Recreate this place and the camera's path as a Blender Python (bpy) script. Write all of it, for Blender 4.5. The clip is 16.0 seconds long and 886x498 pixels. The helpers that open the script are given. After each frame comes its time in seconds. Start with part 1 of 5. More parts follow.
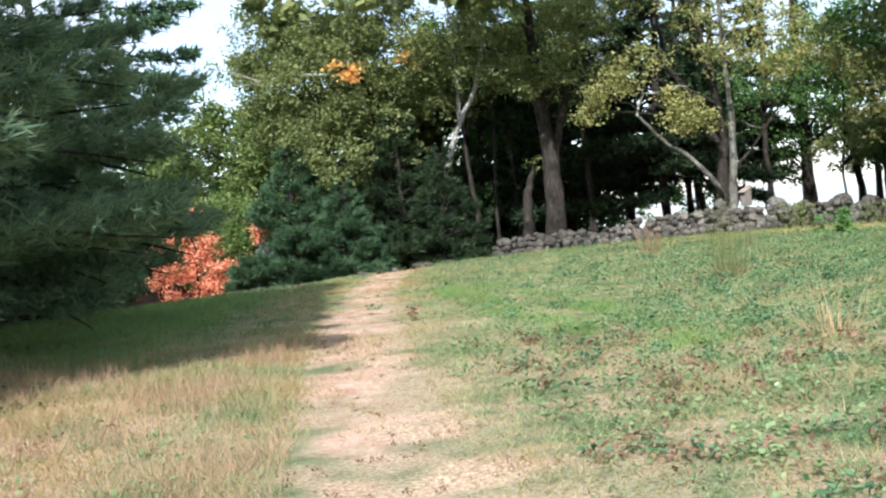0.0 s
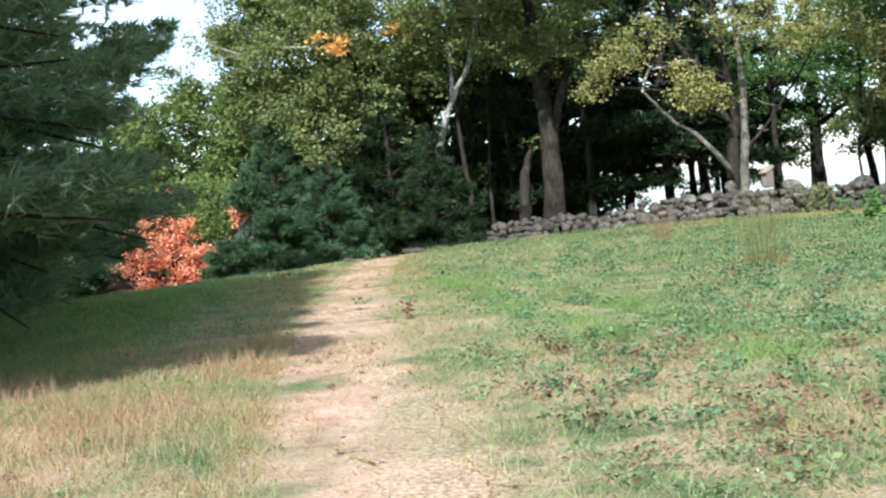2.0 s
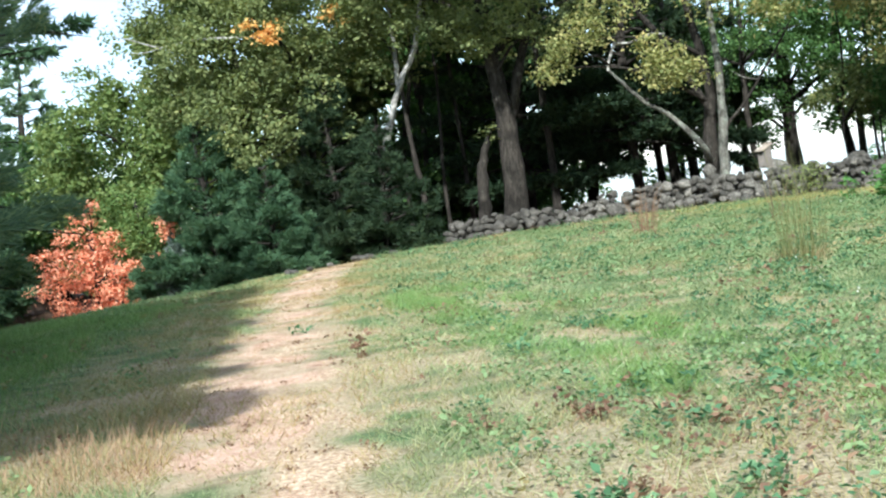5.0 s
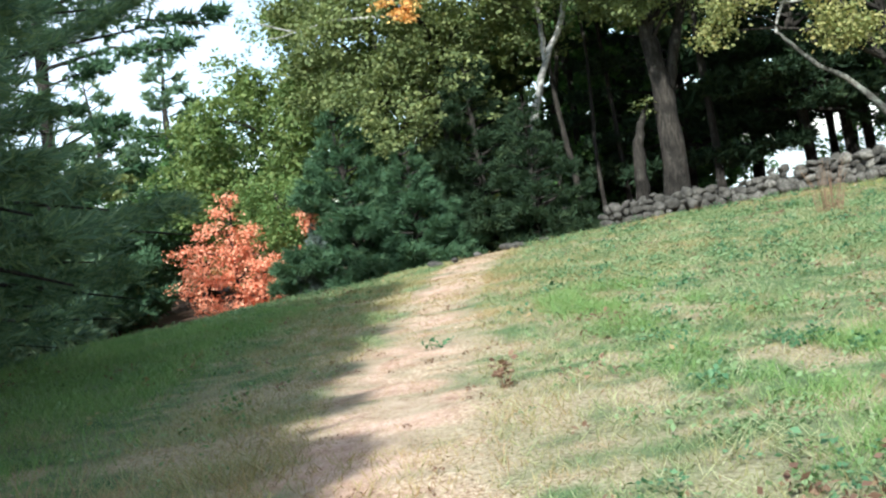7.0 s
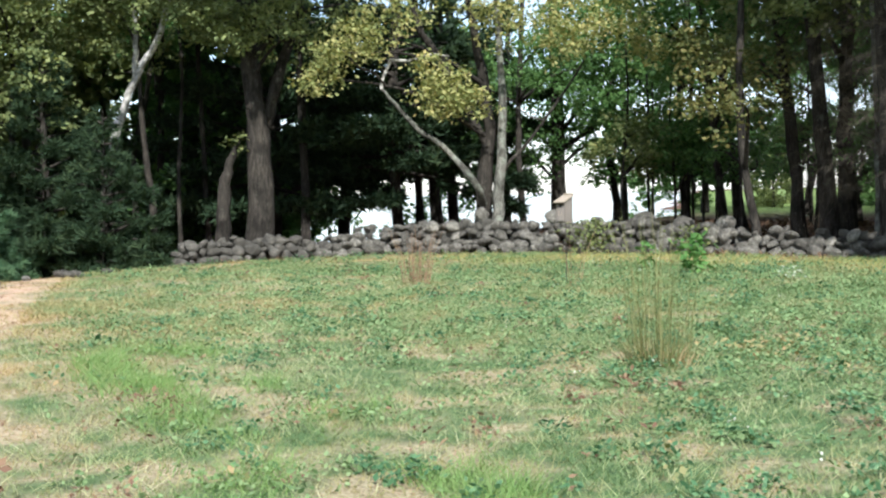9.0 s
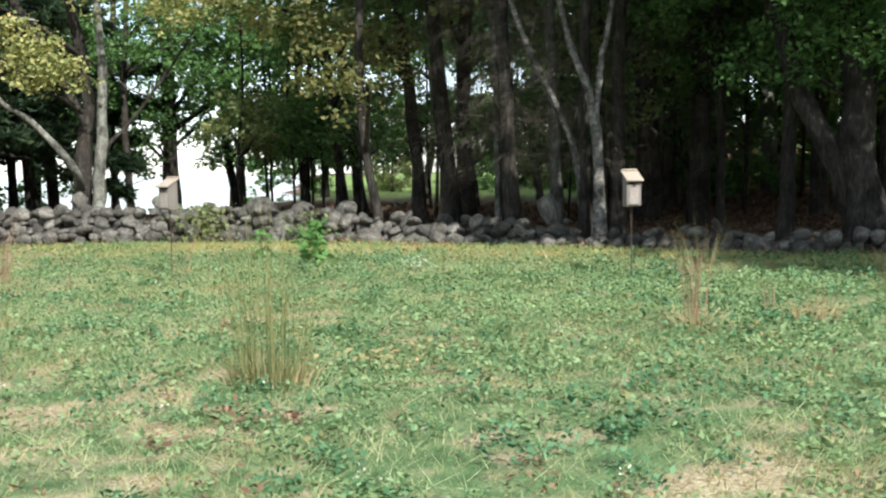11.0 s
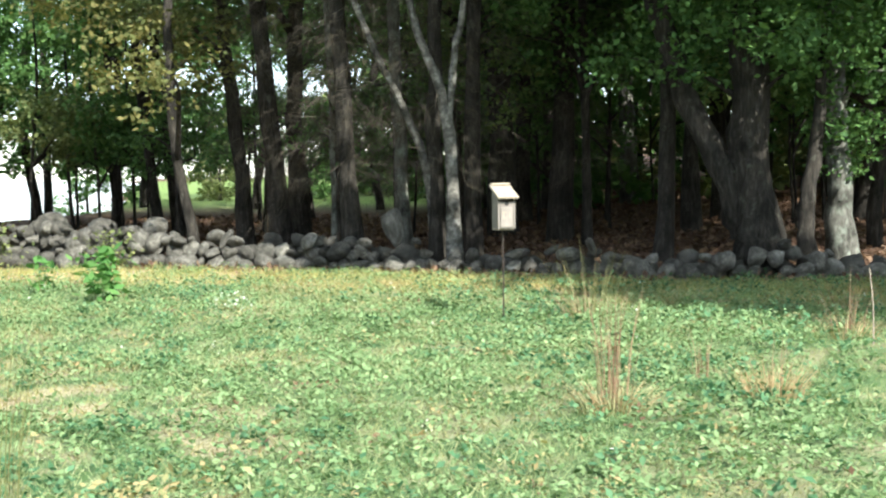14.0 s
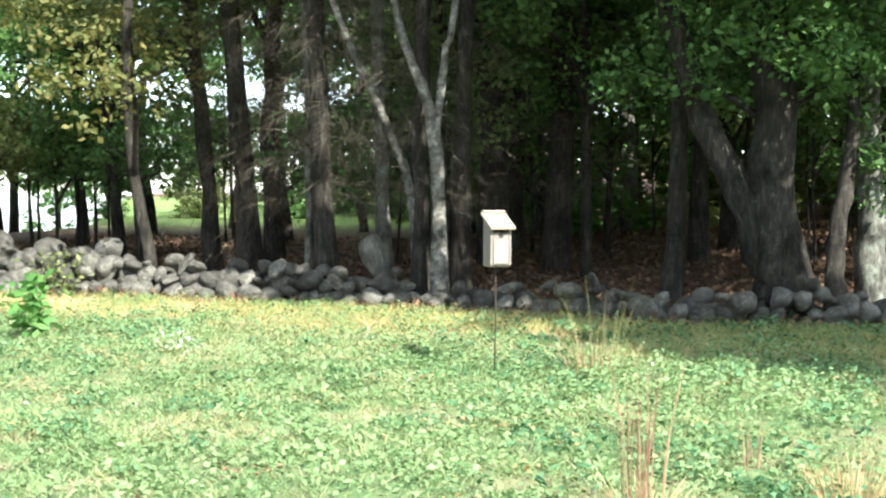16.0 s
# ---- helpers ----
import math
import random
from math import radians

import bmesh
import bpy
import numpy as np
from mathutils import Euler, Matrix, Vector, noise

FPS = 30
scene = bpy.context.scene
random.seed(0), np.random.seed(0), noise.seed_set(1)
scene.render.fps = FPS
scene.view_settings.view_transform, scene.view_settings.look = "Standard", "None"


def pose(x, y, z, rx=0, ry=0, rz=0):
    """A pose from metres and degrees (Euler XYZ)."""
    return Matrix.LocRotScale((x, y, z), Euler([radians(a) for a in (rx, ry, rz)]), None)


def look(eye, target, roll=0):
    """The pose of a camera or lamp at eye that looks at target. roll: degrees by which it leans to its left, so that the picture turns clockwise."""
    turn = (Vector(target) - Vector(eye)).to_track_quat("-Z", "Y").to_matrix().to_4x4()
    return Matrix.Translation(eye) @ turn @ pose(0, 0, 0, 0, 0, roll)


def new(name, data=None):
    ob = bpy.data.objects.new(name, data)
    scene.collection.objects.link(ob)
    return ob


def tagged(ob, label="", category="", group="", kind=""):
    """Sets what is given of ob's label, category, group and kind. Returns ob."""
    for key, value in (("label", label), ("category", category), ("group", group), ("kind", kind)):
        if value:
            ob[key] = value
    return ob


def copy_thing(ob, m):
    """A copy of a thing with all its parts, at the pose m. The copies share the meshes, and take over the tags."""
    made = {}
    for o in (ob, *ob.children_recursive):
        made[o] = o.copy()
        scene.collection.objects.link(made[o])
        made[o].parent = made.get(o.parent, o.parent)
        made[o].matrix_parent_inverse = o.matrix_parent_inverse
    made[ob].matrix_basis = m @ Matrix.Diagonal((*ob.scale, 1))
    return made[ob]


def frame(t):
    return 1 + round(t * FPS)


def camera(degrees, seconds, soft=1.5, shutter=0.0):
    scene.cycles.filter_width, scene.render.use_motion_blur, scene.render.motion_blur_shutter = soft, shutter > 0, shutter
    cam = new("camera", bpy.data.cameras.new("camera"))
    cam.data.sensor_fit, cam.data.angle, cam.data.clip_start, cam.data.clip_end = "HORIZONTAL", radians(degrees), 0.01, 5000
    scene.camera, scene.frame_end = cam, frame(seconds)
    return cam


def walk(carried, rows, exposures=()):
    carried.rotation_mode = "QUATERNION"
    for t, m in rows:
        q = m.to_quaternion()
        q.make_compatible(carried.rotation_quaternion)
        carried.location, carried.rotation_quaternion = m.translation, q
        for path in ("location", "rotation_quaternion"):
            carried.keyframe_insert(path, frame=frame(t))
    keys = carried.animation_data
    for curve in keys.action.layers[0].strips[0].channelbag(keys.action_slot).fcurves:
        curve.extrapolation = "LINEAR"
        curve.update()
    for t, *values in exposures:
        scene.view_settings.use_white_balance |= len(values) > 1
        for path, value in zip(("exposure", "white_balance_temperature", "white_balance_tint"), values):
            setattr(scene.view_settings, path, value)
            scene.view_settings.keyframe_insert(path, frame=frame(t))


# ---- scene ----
cam = camera(39.9, 16.0, 2.25)
EXPOSURES = [(0.0, 0.76, 5850, 15), (0.5, 0.64, 5820, 14), (1.0, 0.8, 5800, 14), (2.0, 0.78, 5780, 13), (3.0, 0.73, 5680, 11), (3.5, 0.66, 5650, 10), (4.0, 0.88, 5640, 9), (7.0, 0.84, 5640, 7), (8.0, 0.72, 5680, 7), (9.0, 0.84, 5820, 11), (10.0, 0.86, 5900, 11), (12.5, 1.09, 6050, 10), (13.0, 1.26, 6060, 8), (13.5, 1.56, 6040, 6), (14.0, 1.48, 6040, 6), (14.5, 1.77, 6040, 6), (15.5, 1.86, 6040, 6), (16.0, 1.9, 6040, 6)]
PATH = [
    (0, (0.612, -6.822, 1.423), (0.472, -4.828, 1.364), -5.0),
    (0.5, (0.603, -6.248, 1.397), (0.479, -4.254, 1.306), -4.6),
    (1, (0.472, -5.747, 1.407), (0.249, -3.761, 1.349), -5.7),
    (1.5, (0.323, -5.296, 1.426), (0.149, -3.305, 1.374), -4.9),
    (2, (0.295, -4.575, 1.386), (0.176, -2.581, 1.299), -4.8),
    (2.5, (0.199, -4.054, 1.353), (0.099, -2.057, 1.291), -6.6),
    (3, (0.132, -3.468, 1.4), (0.137, -1.471, 1.3), -4.2),
    (3.5, (0.154, -2.892, 1.423), (0.195, -0.895, 1.321), -4.8),
    (4, (0.074, -2.406, 1.347), (0.082, -0.407, 1.279), -6.2),
    (6.5, (0.009, 0.36, 1.329), (-0.096, 2.352, 1.184), -8.1),
    (7, (-0.05, 0.745, 1.373), (-0.337, 2.722, 1.284), -9.3),
    (7.5, (-0.162, 1.286, 1.44), (-0.285, 3.279, 1.326), -5.2),
    (8, (-0.09, 1.719, 1.393), (0.044, 3.708, 1.228), -4.6),
    (8.5, (-0.006, 2.26, 1.441), (0.221, 4.245, 1.354), -4.6),
    (9, (0.024, 2.749, 1.481), (0.422, 4.707, 1.388), -0.9),
    (9.5, (0.159, 3.181, 1.449), (0.877, 5.043, 1.32), -1.0),
    (10, (0.398, 3.561, 1.458), (1.301, 5.342, 1.354), -2.0),
    (12.5, (1.558, 5.865, 1.499), (2.603, 7.562, 1.331), 1.1),
    (13, (1.972, 6.318, 1.564), (3.097, 7.967, 1.441), 0.5),
    (13.5, (2.124, 6.67, 1.507), (3.261, 8.313, 1.413), -0.4),
    (14, (2.385, 7.034, 1.557), (3.579, 8.634, 1.434), -0.7),
    (14.5, (2.835, 7.408, 1.614), (4.078, 8.971, 1.508), 1.7),
    (15, (3.083, 7.733, 1.544), (4.326, 9.298, 1.463), 1.5),
    (15.5, (3.234, 8.065, 1.628), (4.494, 9.614, 1.527), 2.6),
    (16, (3.513, 8.46, 1.585), (4.724, 10.05, 1.496), 0.5),
]
walk(cam, [(t, look(eye, target, roll)) for t, eye, target, roll in PATH], EXPOSURES)

# ---- world and sun ----
SUN_ELEV, SUN_AZ = radians(41), radians(187)   # azimuth clockwise from +y
world = bpy.data.worlds.new("world")
scene.world = world
world.use_nodes = True
wn = world.node_tree.nodes
sky = wn.new("ShaderNodeTexSky")
sky.sky_type, sky.sun_disc = "NISHITA", False
sky.sun_elevation, sky.sun_rotation = SUN_ELEV, SUN_AZ
sky.air_density, sky.dust_density = 1.0, 0.3
wn["Background"].inputs["Strength"].default_value = 0.14
veil = wn.new("ShaderNodeTexNoise")
veil.inputs["Scale"].default_value, veil.inputs["Detail"].default_value = 2.2, 5.0
veil_ramp = wn.new("ShaderNodeValToRGB")
veil_ramp.color_ramp.elements[0].position, veil_ramp.color_ramp.elements[1].position = 0.32, 0.68
cloud = wn.new("ShaderNodeMix")
cloud.data_type = "RGBA"
cloud.inputs["B"].default_value = (6.3, 6.4, 6.6, 1)
wl = world.node_tree.links
wl.new(wn.new("ShaderNodeTexCoord").outputs["Generated"], veil.inputs["Vector"])
wl.new(veil.outputs["Fac"], veil_ramp.inputs[0])
wl.new(veil_ramp.outputs[0], cloud.inputs["Factor"])
wl.new(sky.outputs[0], cloud.inputs["A"])
wl.new(cloud.outputs["Result"], wn["Background"].inputs["Color"])
sun_data = bpy.data.lights.new("sun", "SUN")
sun_data.energy, sun_data.angle, sun_data.color = 5.0, radians(0.6), (1.0, 0.94, 0.84)
sun = new("sun", sun_data)
toward = Vector((math.sin(SUN_AZ) * math.cos(SUN_ELEV), math.cos(SUN_AZ) * math.cos(SUN_ELEV), math.sin(SUN_ELEV)))
sun.matrix_world = look(toward * 60, (0, 0, 0))

# ---- the plan ----
rng = np.random.default_rng(7)
WALL = [(-0.5, 29.8), (4.0, 30.3), (7.0, 27.7), (9.7, 24.6), (12.0, 21.3), (13.7, 18.2), (15.5, 15.8), (20.0, 9.5), (24.0, 3.0)]
TRACK = [(0.3, -8.0), (-0.1, -1.0), (-0.6, 1.6), (-1.1, 4.5), (-1.45, 7.5), (-1.9, 10.8), (-2.3, 15.0), (-2.5, 18.0), (-2.8, 24.0), (-3.2, 30.0)]
FAINT = [(-0.4, 13.6), (0.4, 10.6), (0.75, 8.4), (1.3, 6.6), (1.6, 4.0)]


def line_distance(x, y, line):
    """Distance to a polyline, and its sign: positive on the left-hand side of the way along it."""
    best, side = np.full(np.shape(x), 1e9), np.zeros(np.shape(x))
    for (ax, ay), (bx, by) in zip(line, line[1:]):
        dx, dy = bx - ax, by - ay
        u = np.clip(((x - ax) * dx + (y - ay) * dy) / (dx * dx + dy * dy), 0, 1)
        d = np.hypot(x - ax - u * dx, y - ay - u * dy)
        s = np.sign(dx * (y - ay) - dy * (x - ax))
        side = np.where(d < best, s, side)
        best = np.minimum(best, d)
    return best, side


def step(a, b, v):
    u = np.clip((v - a) / (b - a), 0, 1)
    return u * u * (3 - 2 * u)


LATTICE = rng.random((256, 256))


def patches(x, y, size, shift=0):
    """Smooth value noise from 0 to 1 with cells of that size in metres."""
    u, v = np.asarray(x) / size + 37.3 + shift * 11.7, np.asarray(y) / size + 91.1 + shift * 5.3
    i, j = np.floor(u).astype(int), np.floor(v).astype(int)
    a, b = u - i, v - j
    a, b = a * a * (3 - 2 * a), b * b * (3 - 2 * b)
    n = lambda p, q: LATTICE[p % 256, q % 256]
    return (n(i, j) * (1 - a) + n(i + 1, j) * a) * (1 - b) + (n(i, j + 1) * (1 - a) + n(i + 1, j + 1) * a) * b


def ground_z(x, y):
    x, y = np.asarray(x, float), np.asarray(y, float)
    z = 0.08 + 0.12 * step(2, 10, x)
    s = -0.85 * (x + 7) + 0.53 * (y - 19.5)
    fall = np.log1p(np.exp(np.clip(s / 1.5, -30, 30))) * 1.5
    z = z - 0.13 * np.minimum(fall, 9)
    d, side = line_distance(x, y, WALL)
    back = np.where(side > 0, d, 0)
    deep = step(0, 7, (x - 3.5) - 0.72 * (y - 8.5))
    z = z + (0.018 + 0.042 * deep) * np.minimum(back, 60) * step(9, 16, x)
    water_dip = step(42, 54, y) * step(0, 5, 0.44 * (y - 6) + 1.0 - x) * step(-12, 2, x)
    z = z * (1 - water_dip) - 5.0 * water_dip
    z = z + 0.05 * (patches(x, y, 1.7) - 0.5) + 0.03 * (patches(x, y, 0.55, 2) - 0.5) + 0.016 * (patches(x, y, 0.22, 48) - 0.5)
    return z


def dryness(x, y):
    """0 on lush grass, 1 on the bare straw of the trodden track."""
    d, side = line_distance(x, y, TRACK)
    rag = 0.75 * (patches(x, y, 0.8, 5) - 0.5) + 0.6 * (patches(x, y, 0.22, 14) - 0.5)
    bare = (1 - step(0.2, 0.95, d + rag)) * (1 - 0.65 * step(0.5, 0.8, patches(x, y, 0.35, 33) * 0.6 + patches(x, y, 0.9, 34) * 0.4))
    f, _ = line_distance(x, y, FAINT)
    bare = np.maximum(bare, 0.62 * (1 - step(0.03, 0.22, f + 0.7 * rag)) * step(0.42, 0.62, patches(x, y, 0.6, 49)))
    near = (1 - step(0.5, 3.8, d + rag)) * step(0.3, 0.7, patches(x, y, 0.7, 3) * 0.6 + patches(x, y, 0.25, 17) * 0.4)
    left = step(0.0, 1.0, -x - 1.3) * (1 - step(2.5, 6.0, y))
    spots = (0.65 - 0.32 * step(4, 7, x)) * step(0.43, 0.76, patches(x, y, 0.7, 7) * 0.4 + patches(x, y, 0.2, 8) * 0.6)
    verge = step(2.0, 2.6, d + rag) * np.where(side > 0, 1, 0) * step(5.5, 8.0, y + 0.4 * x)
    near, spots = near * (1 - 0.85 * verge), spots * (1 - 0.7 * verge)
    early = 0.68 * (1 - step(3.0, 7.5, y)) * (1 - step(4, 8, x)) * step(0.0, 0.8, x + 0.6) * step(0.42, 0.62, patches(x, y, 0.55, 41) * 0.55 + patches(x, y, 0.18, 42) * 0.45)
    edge_d, edge_s = line_distance(x, y, WALL)
    margin = 0.8 * np.where(edge_s <= 0, 1 - step(1.8, 4.4, edge_d), 0) * step(0.2, 0.6, patches(x, y, 0.8, 4))
    return np.clip(np.maximum.reduce([bare, 0.72 * near, left * (0.35 + 0.55 * step(0.3, 0.65, patches(x, y, 0.5, 6))), spots, early, margin]), 0, 1)


def soil_on(x, y):
    """1 where the left-hand side of the track is worn to bare pinkish soil."""
    d, side = line_distance(x, y, TRACK)
    off = d * side + 0.5 * (patches(x, y, 0.6, 45) - 0.5) + 0.3 * (patches(x, y, 0.15, 46) - 0.5)
    return (1 - step(0.25, 0.6, np.abs(off - 0.22))) * step(0.22, 0.5, patches(x, y, 1.1, 47))


def litter_on(x, y):
    d, side = line_distance(x, y, WALL)
    s = -0.85 * (x + 7) + 0.53 * (y - 19.5)
    deep = step(0, 6, (x - 3.5) - 0.72 * (y - 8.5))
    woods = np.where(side > 0, step(-0.1, 0.3, d), np.where(d < 0.85, 0.8 * (1 - step(0.45, 0.85, d)), 0)) * np.maximum(1 - step(14, 24, d), deep)
    return np.clip(np.maximum(woods * step(-3, -0.5, x), step(1.2, 4.5, s)), 0, 1)


# ---- mesh helpers ----
def mesh_object(name, verts, faces, material, parent=None, label="", smooth=False, marks=None):
    """One mesh object from arrays. faces: an array of triangles or of quads. marks: float attributes per vertex."""
    verts, faces = np.asarray(verts, np.float32), np.asarray(faces, np.int32)
    me = bpy.data.meshes.new(name)
    k = faces.shape[1]
    me.vertices.add(len(verts))
    me.vertices.foreach_set("co", verts.ravel())
    me.loops.add(faces.size)
    me.loops.foreach_set("vertex_index", faces.ravel())
    me.polygons.add(len(faces))
    me.polygons.foreach_set("loop_start", np.arange(0, faces.size, k, dtype=np.int32))
    if smooth:
        me.polygons.foreach_set("use_smooth", np.ones(len(faces), bool))
    for key, values in (marks or {}).items():
        at = me.attributes.new(key, "FLOAT", "POINT")
        at.data.foreach_set("value", np.asarray(values, np.float32))
    me.materials.append(material)
    me.update(calc_edges=True)
    ob = new(name, me)
    if parent:
        ob.parent = parent
    return tagged(ob, label)


def thing(name, label, category, x, y, z=None, group="", kind=""):
    ob = new(name)
    ob.location = (x, y, float(ground_z(x, y)) if z is None else z)
    ob.empty_display_size = 0.2
    return tagged(ob, label, category, group, kind)


def tube(points, radii, sides=8):
    """Vertices and quads of a tapered tube through the points."""
    pts = [Vector(p) for p in points]
    verts, faces = [], []
    for i, p in enumerate(pts):
        way = (pts[min(i + 1, len(pts) - 1)] - pts[max(i - 1, 0)]).normalized()
        side = way.cross(Vector((0.3, 1, 0.1))).normalized()
        up = side.cross(way)
        for k in range(sides):
            a = 2 * math.pi * k / sides
            verts.append(p + (side * math.cos(a) + up * math.sin(a)) * radii[i])
        if i:
            o = (i - 1) * sides
            faces += [(o + k, o + (k + 1) % sides, o + sides + (k + 1) % sides, o + sides + k) for k in range(sides)]
    return [tuple(v) for v in verts], faces


def smooth_line(points, n):
    """A Catmull-Rom curve through the points, as n + 1 points."""
    p = [Vector(q) for q in points]
    p = [p[0] * 2 - p[1]] + p + [p[-1] * 2 - p[-2]]
    out = []
    for i in range(n + 1):
        u = i / n * (len(p) - 3)
        k = min(int(u), len(p) - 4)
        u -= k
        a, b, c, d = p[k:k + 4]
        out.append(0.5 * (2 * b + (c - a) * u + (2 * a - 5 * b + 4 * c - d) * u * u + (3 * b - a - 3 * c + d) * u ** 3))
    return out


def leaves_at(centres, size, droop=0.3, wide=0.6, r=rng):
    """A rhombic leaf, slightly turned, at each centre."""
    n = len(centres)
    a = r.random(n) * 2 * math.pi
    el = r.normal(-droop, 0.5, n)
    way = np.stack([np.cos(a) * np.cos(el), np.sin(a) * np.cos(el), np.sin(el)], 1)
    side = np.cross(way, r.normal(0, 1, (n, 3)) + np.array([0, 0, 1.2]))
    side /= np.linalg.norm(side, axis=1, keepdims=True) + 1e-9
    s = (size * (0.6 + 0.8 * r.random(n)))[:, None]
    c = np.asarray(centres)
    v = np.stack([c, c + way * s * 0.5 + side * s * wide * 0.5, c + way * s, c + way * s * 0.5 - side * s * wide * 0.5], 1)
    return v.reshape(-1, 3), np.arange(4 * n).reshape(-1, 4)


def clump_points(clumps, r=rng):
    """Points in uneven balls (x, y, z, radius, count), gathered on small twigs."""
    out = []
    for x, y, z, rad, n in clumps:
        twigs = max(4, int(n / 24))
        d = r.normal(0, 1, (twigs, 3))
        d /= np.linalg.norm(d, axis=1, keepdims=True)
        c = d * (rad * r.random(twigs) ** 0.45)[:, None] * np.array([1, 1, 0.75])
        pick = r.integers(0, twigs, n)
        out.append(np.array([x, y, z]) + c[pick] + r.normal(0, 0.08 + 0.045 * rad, (n, 3)) * np.array([1.2, 1.2, 0.7]))
    return np.concatenate(out)


# ---- materials ----
def material(name):
    m = bpy.data.materials.new(name)
    m.use_nodes = True
    t = m.node_tree
    return m, t.nodes, t.links, t.nodes["Principled BSDF"]


def ramp(nodes, links, source, stops):
    n = nodes.new("ShaderNodeValToRGB")
    while len(n.color_ramp.elements) < len(stops):
        n.color_ramp.elements.new(0.5)
    for e, (p, c) in zip(n.color_ramp.elements, stops):
        e.position, e.color = p, (*c, 1)
    links.new(source, n.inputs[0])
    return n.outputs[0]


def noise_of(nodes, links, scale, detail=4.0, coords="Object", stretch=None, rough=0.6):
    tc = nodes.new("ShaderNodeTexCoord")
    n = nodes.new("ShaderNodeTexNoise")
    n.inputs["Scale"].default_value, n.inputs["Detail"].default_value, n.inputs["Roughness"].default_value = scale, detail, rough
    if stretch:
        mp = nodes.new("ShaderNodeMapping")
        mp.inputs["Scale"].default_value = stretch
        links.new(tc.outputs[coords], mp.inputs[0])
        links.new(mp.outputs[0], n.inputs["Vector"])
    else:
        links.new(tc.outputs[coords], n.inputs["Vector"])
    return n.outputs["Fac"]


def mix_of(nodes, links, fac, a, b, blend="MIX"):
    n = nodes.new("ShaderNodeMix")
    n.data_type, n.blend_type = "RGBA", blend
    for socket, v in ((n.inputs["Factor"], fac), (n.inputs["A"], a), (n.inputs["B"], b)):
        if isinstance(v, (int, float)):
            socket.default_value = v
        elif isinstance(v, tuple):
            socket.default_value = (*v, 1)
        else:
            links.new(v, socket)
    return n.outputs["Result"]


def bump_of(nodes, links, height, strength, distance, bsdf):
    b = nodes.new("ShaderNodeBump")
    b.inputs["Strength"].default_value, b.inputs["Distance"].default_value = strength, distance
    links.new(height, b.inputs["Height"])
    links.new(b.outputs[0], bsdf.inputs["Normal"])


def leaf_material(name, stops, through_light=0.4, tint=(1.0, 1.0, 0.6), dry=False):
    """Thin leaf: colour varies from leaf to leaf and in drifts; light comes through it."""
    m, nodes, links, b = material(name)
    geo = nodes.new("ShaderNodeNewGeometry")
    drift = noise_of(nodes, links, 0.9, 2.0)
    add = nodes.new("ShaderNodeMath")
    add.operation = "MULTIPLY_ADD"
    links.new(drift, add.inputs[0])
    add.inputs[1].default_value = 0.9
    links.new(geo.outputs["Random Per Island"], add.inputs[2])
    half = nodes.new("ShaderNodeMath")
    half.operation = "MULTIPLY"
    links.new(add.outputs[0], half.inputs[0])
    half.inputs[1].default_value = 0.55
    col = ramp(nodes, links, half.outputs[0], stops)
    if dry:
        at = nodes.new("ShaderNodeAttribute")
        at.attribute_name = "dry"
        straw = ramp(nodes, links, geo.outputs["Random Per Island"], [(0.0, (0.22, 0.12, 0.055)), (0.3, (0.40, 0.28, 0.13)), (0.7, (0.52, 0.40, 0.21)), (1.0, (0.30, 0.27, 0.11))])
        col = mix_of(nodes, links, at.outputs["Fac"], col, straw)
    b.inputs["Roughness"].default_value = 0.55
    b.inputs["Specular IOR Level"].default_value = 0.12
    links.new(col, b.inputs["Base Color"])
    tr = nodes.new("ShaderNodeBsdfTranslucent")
    links.new(mix_of(nodes, links, 1.0, col, tint, "MULTIPLY"), tr.inputs["Color"])
    mixer = nodes.new("ShaderNodeMixShader")
    mixer.inputs[0].default_value = through_light
    links.new(b.outputs[0], mixer.inputs[1])
    links.new(tr.outputs[0], mixer.inputs[2])
    links.new(mixer.outputs[0], nodes["Material Output"].inputs["Surface"])
    return m


def bark_material(name, stops, scale=20.0, stretch=(1, 1, 0.2), bump=1.0, lichen=(0.16, 0.165, 0.13), cover=0.58):
    """Ridged bark with blotches of pale lichen."""
    m, nodes, links, b = material(name)
    n = noise_of(nodes, links, scale, 6.0, "Object", stretch, 0.7)
    blotch = noise_of(nodes, links, 4.5, 6.0, "Object", None, 0.75)
    mask = ramp(nodes, links, blotch, [(cover, (0, 0, 0)), (cover + 0.12, (1, 1, 1))])
    col = ramp(nodes, links, n, stops)
    col = mix_of(nodes, links, mask, col, mix_of(nodes, links, 0.55, col, lichen))
    wide = noise_of(nodes, links, 1.7, 4.0, "Object", None, 0.6)
    stain = ramp(nodes, links, wide, [(0.36, (0.42, 0.42, 0.40)), (0.5, (0.9, 0.9, 0.88)), (0.66, (1.15, 1.13, 1.08))])
    col = mix_of(nodes, links, 1.0, col, stain, "MULTIPLY")
    links.new(col, b.inputs["Base Color"])
    b.inputs["Roughness"].default_value = 0.92
    b.inputs["Specular IOR Level"].default_value = 0.2
    bump_of(nodes, links, n, bump, 0.04, b)
    return m


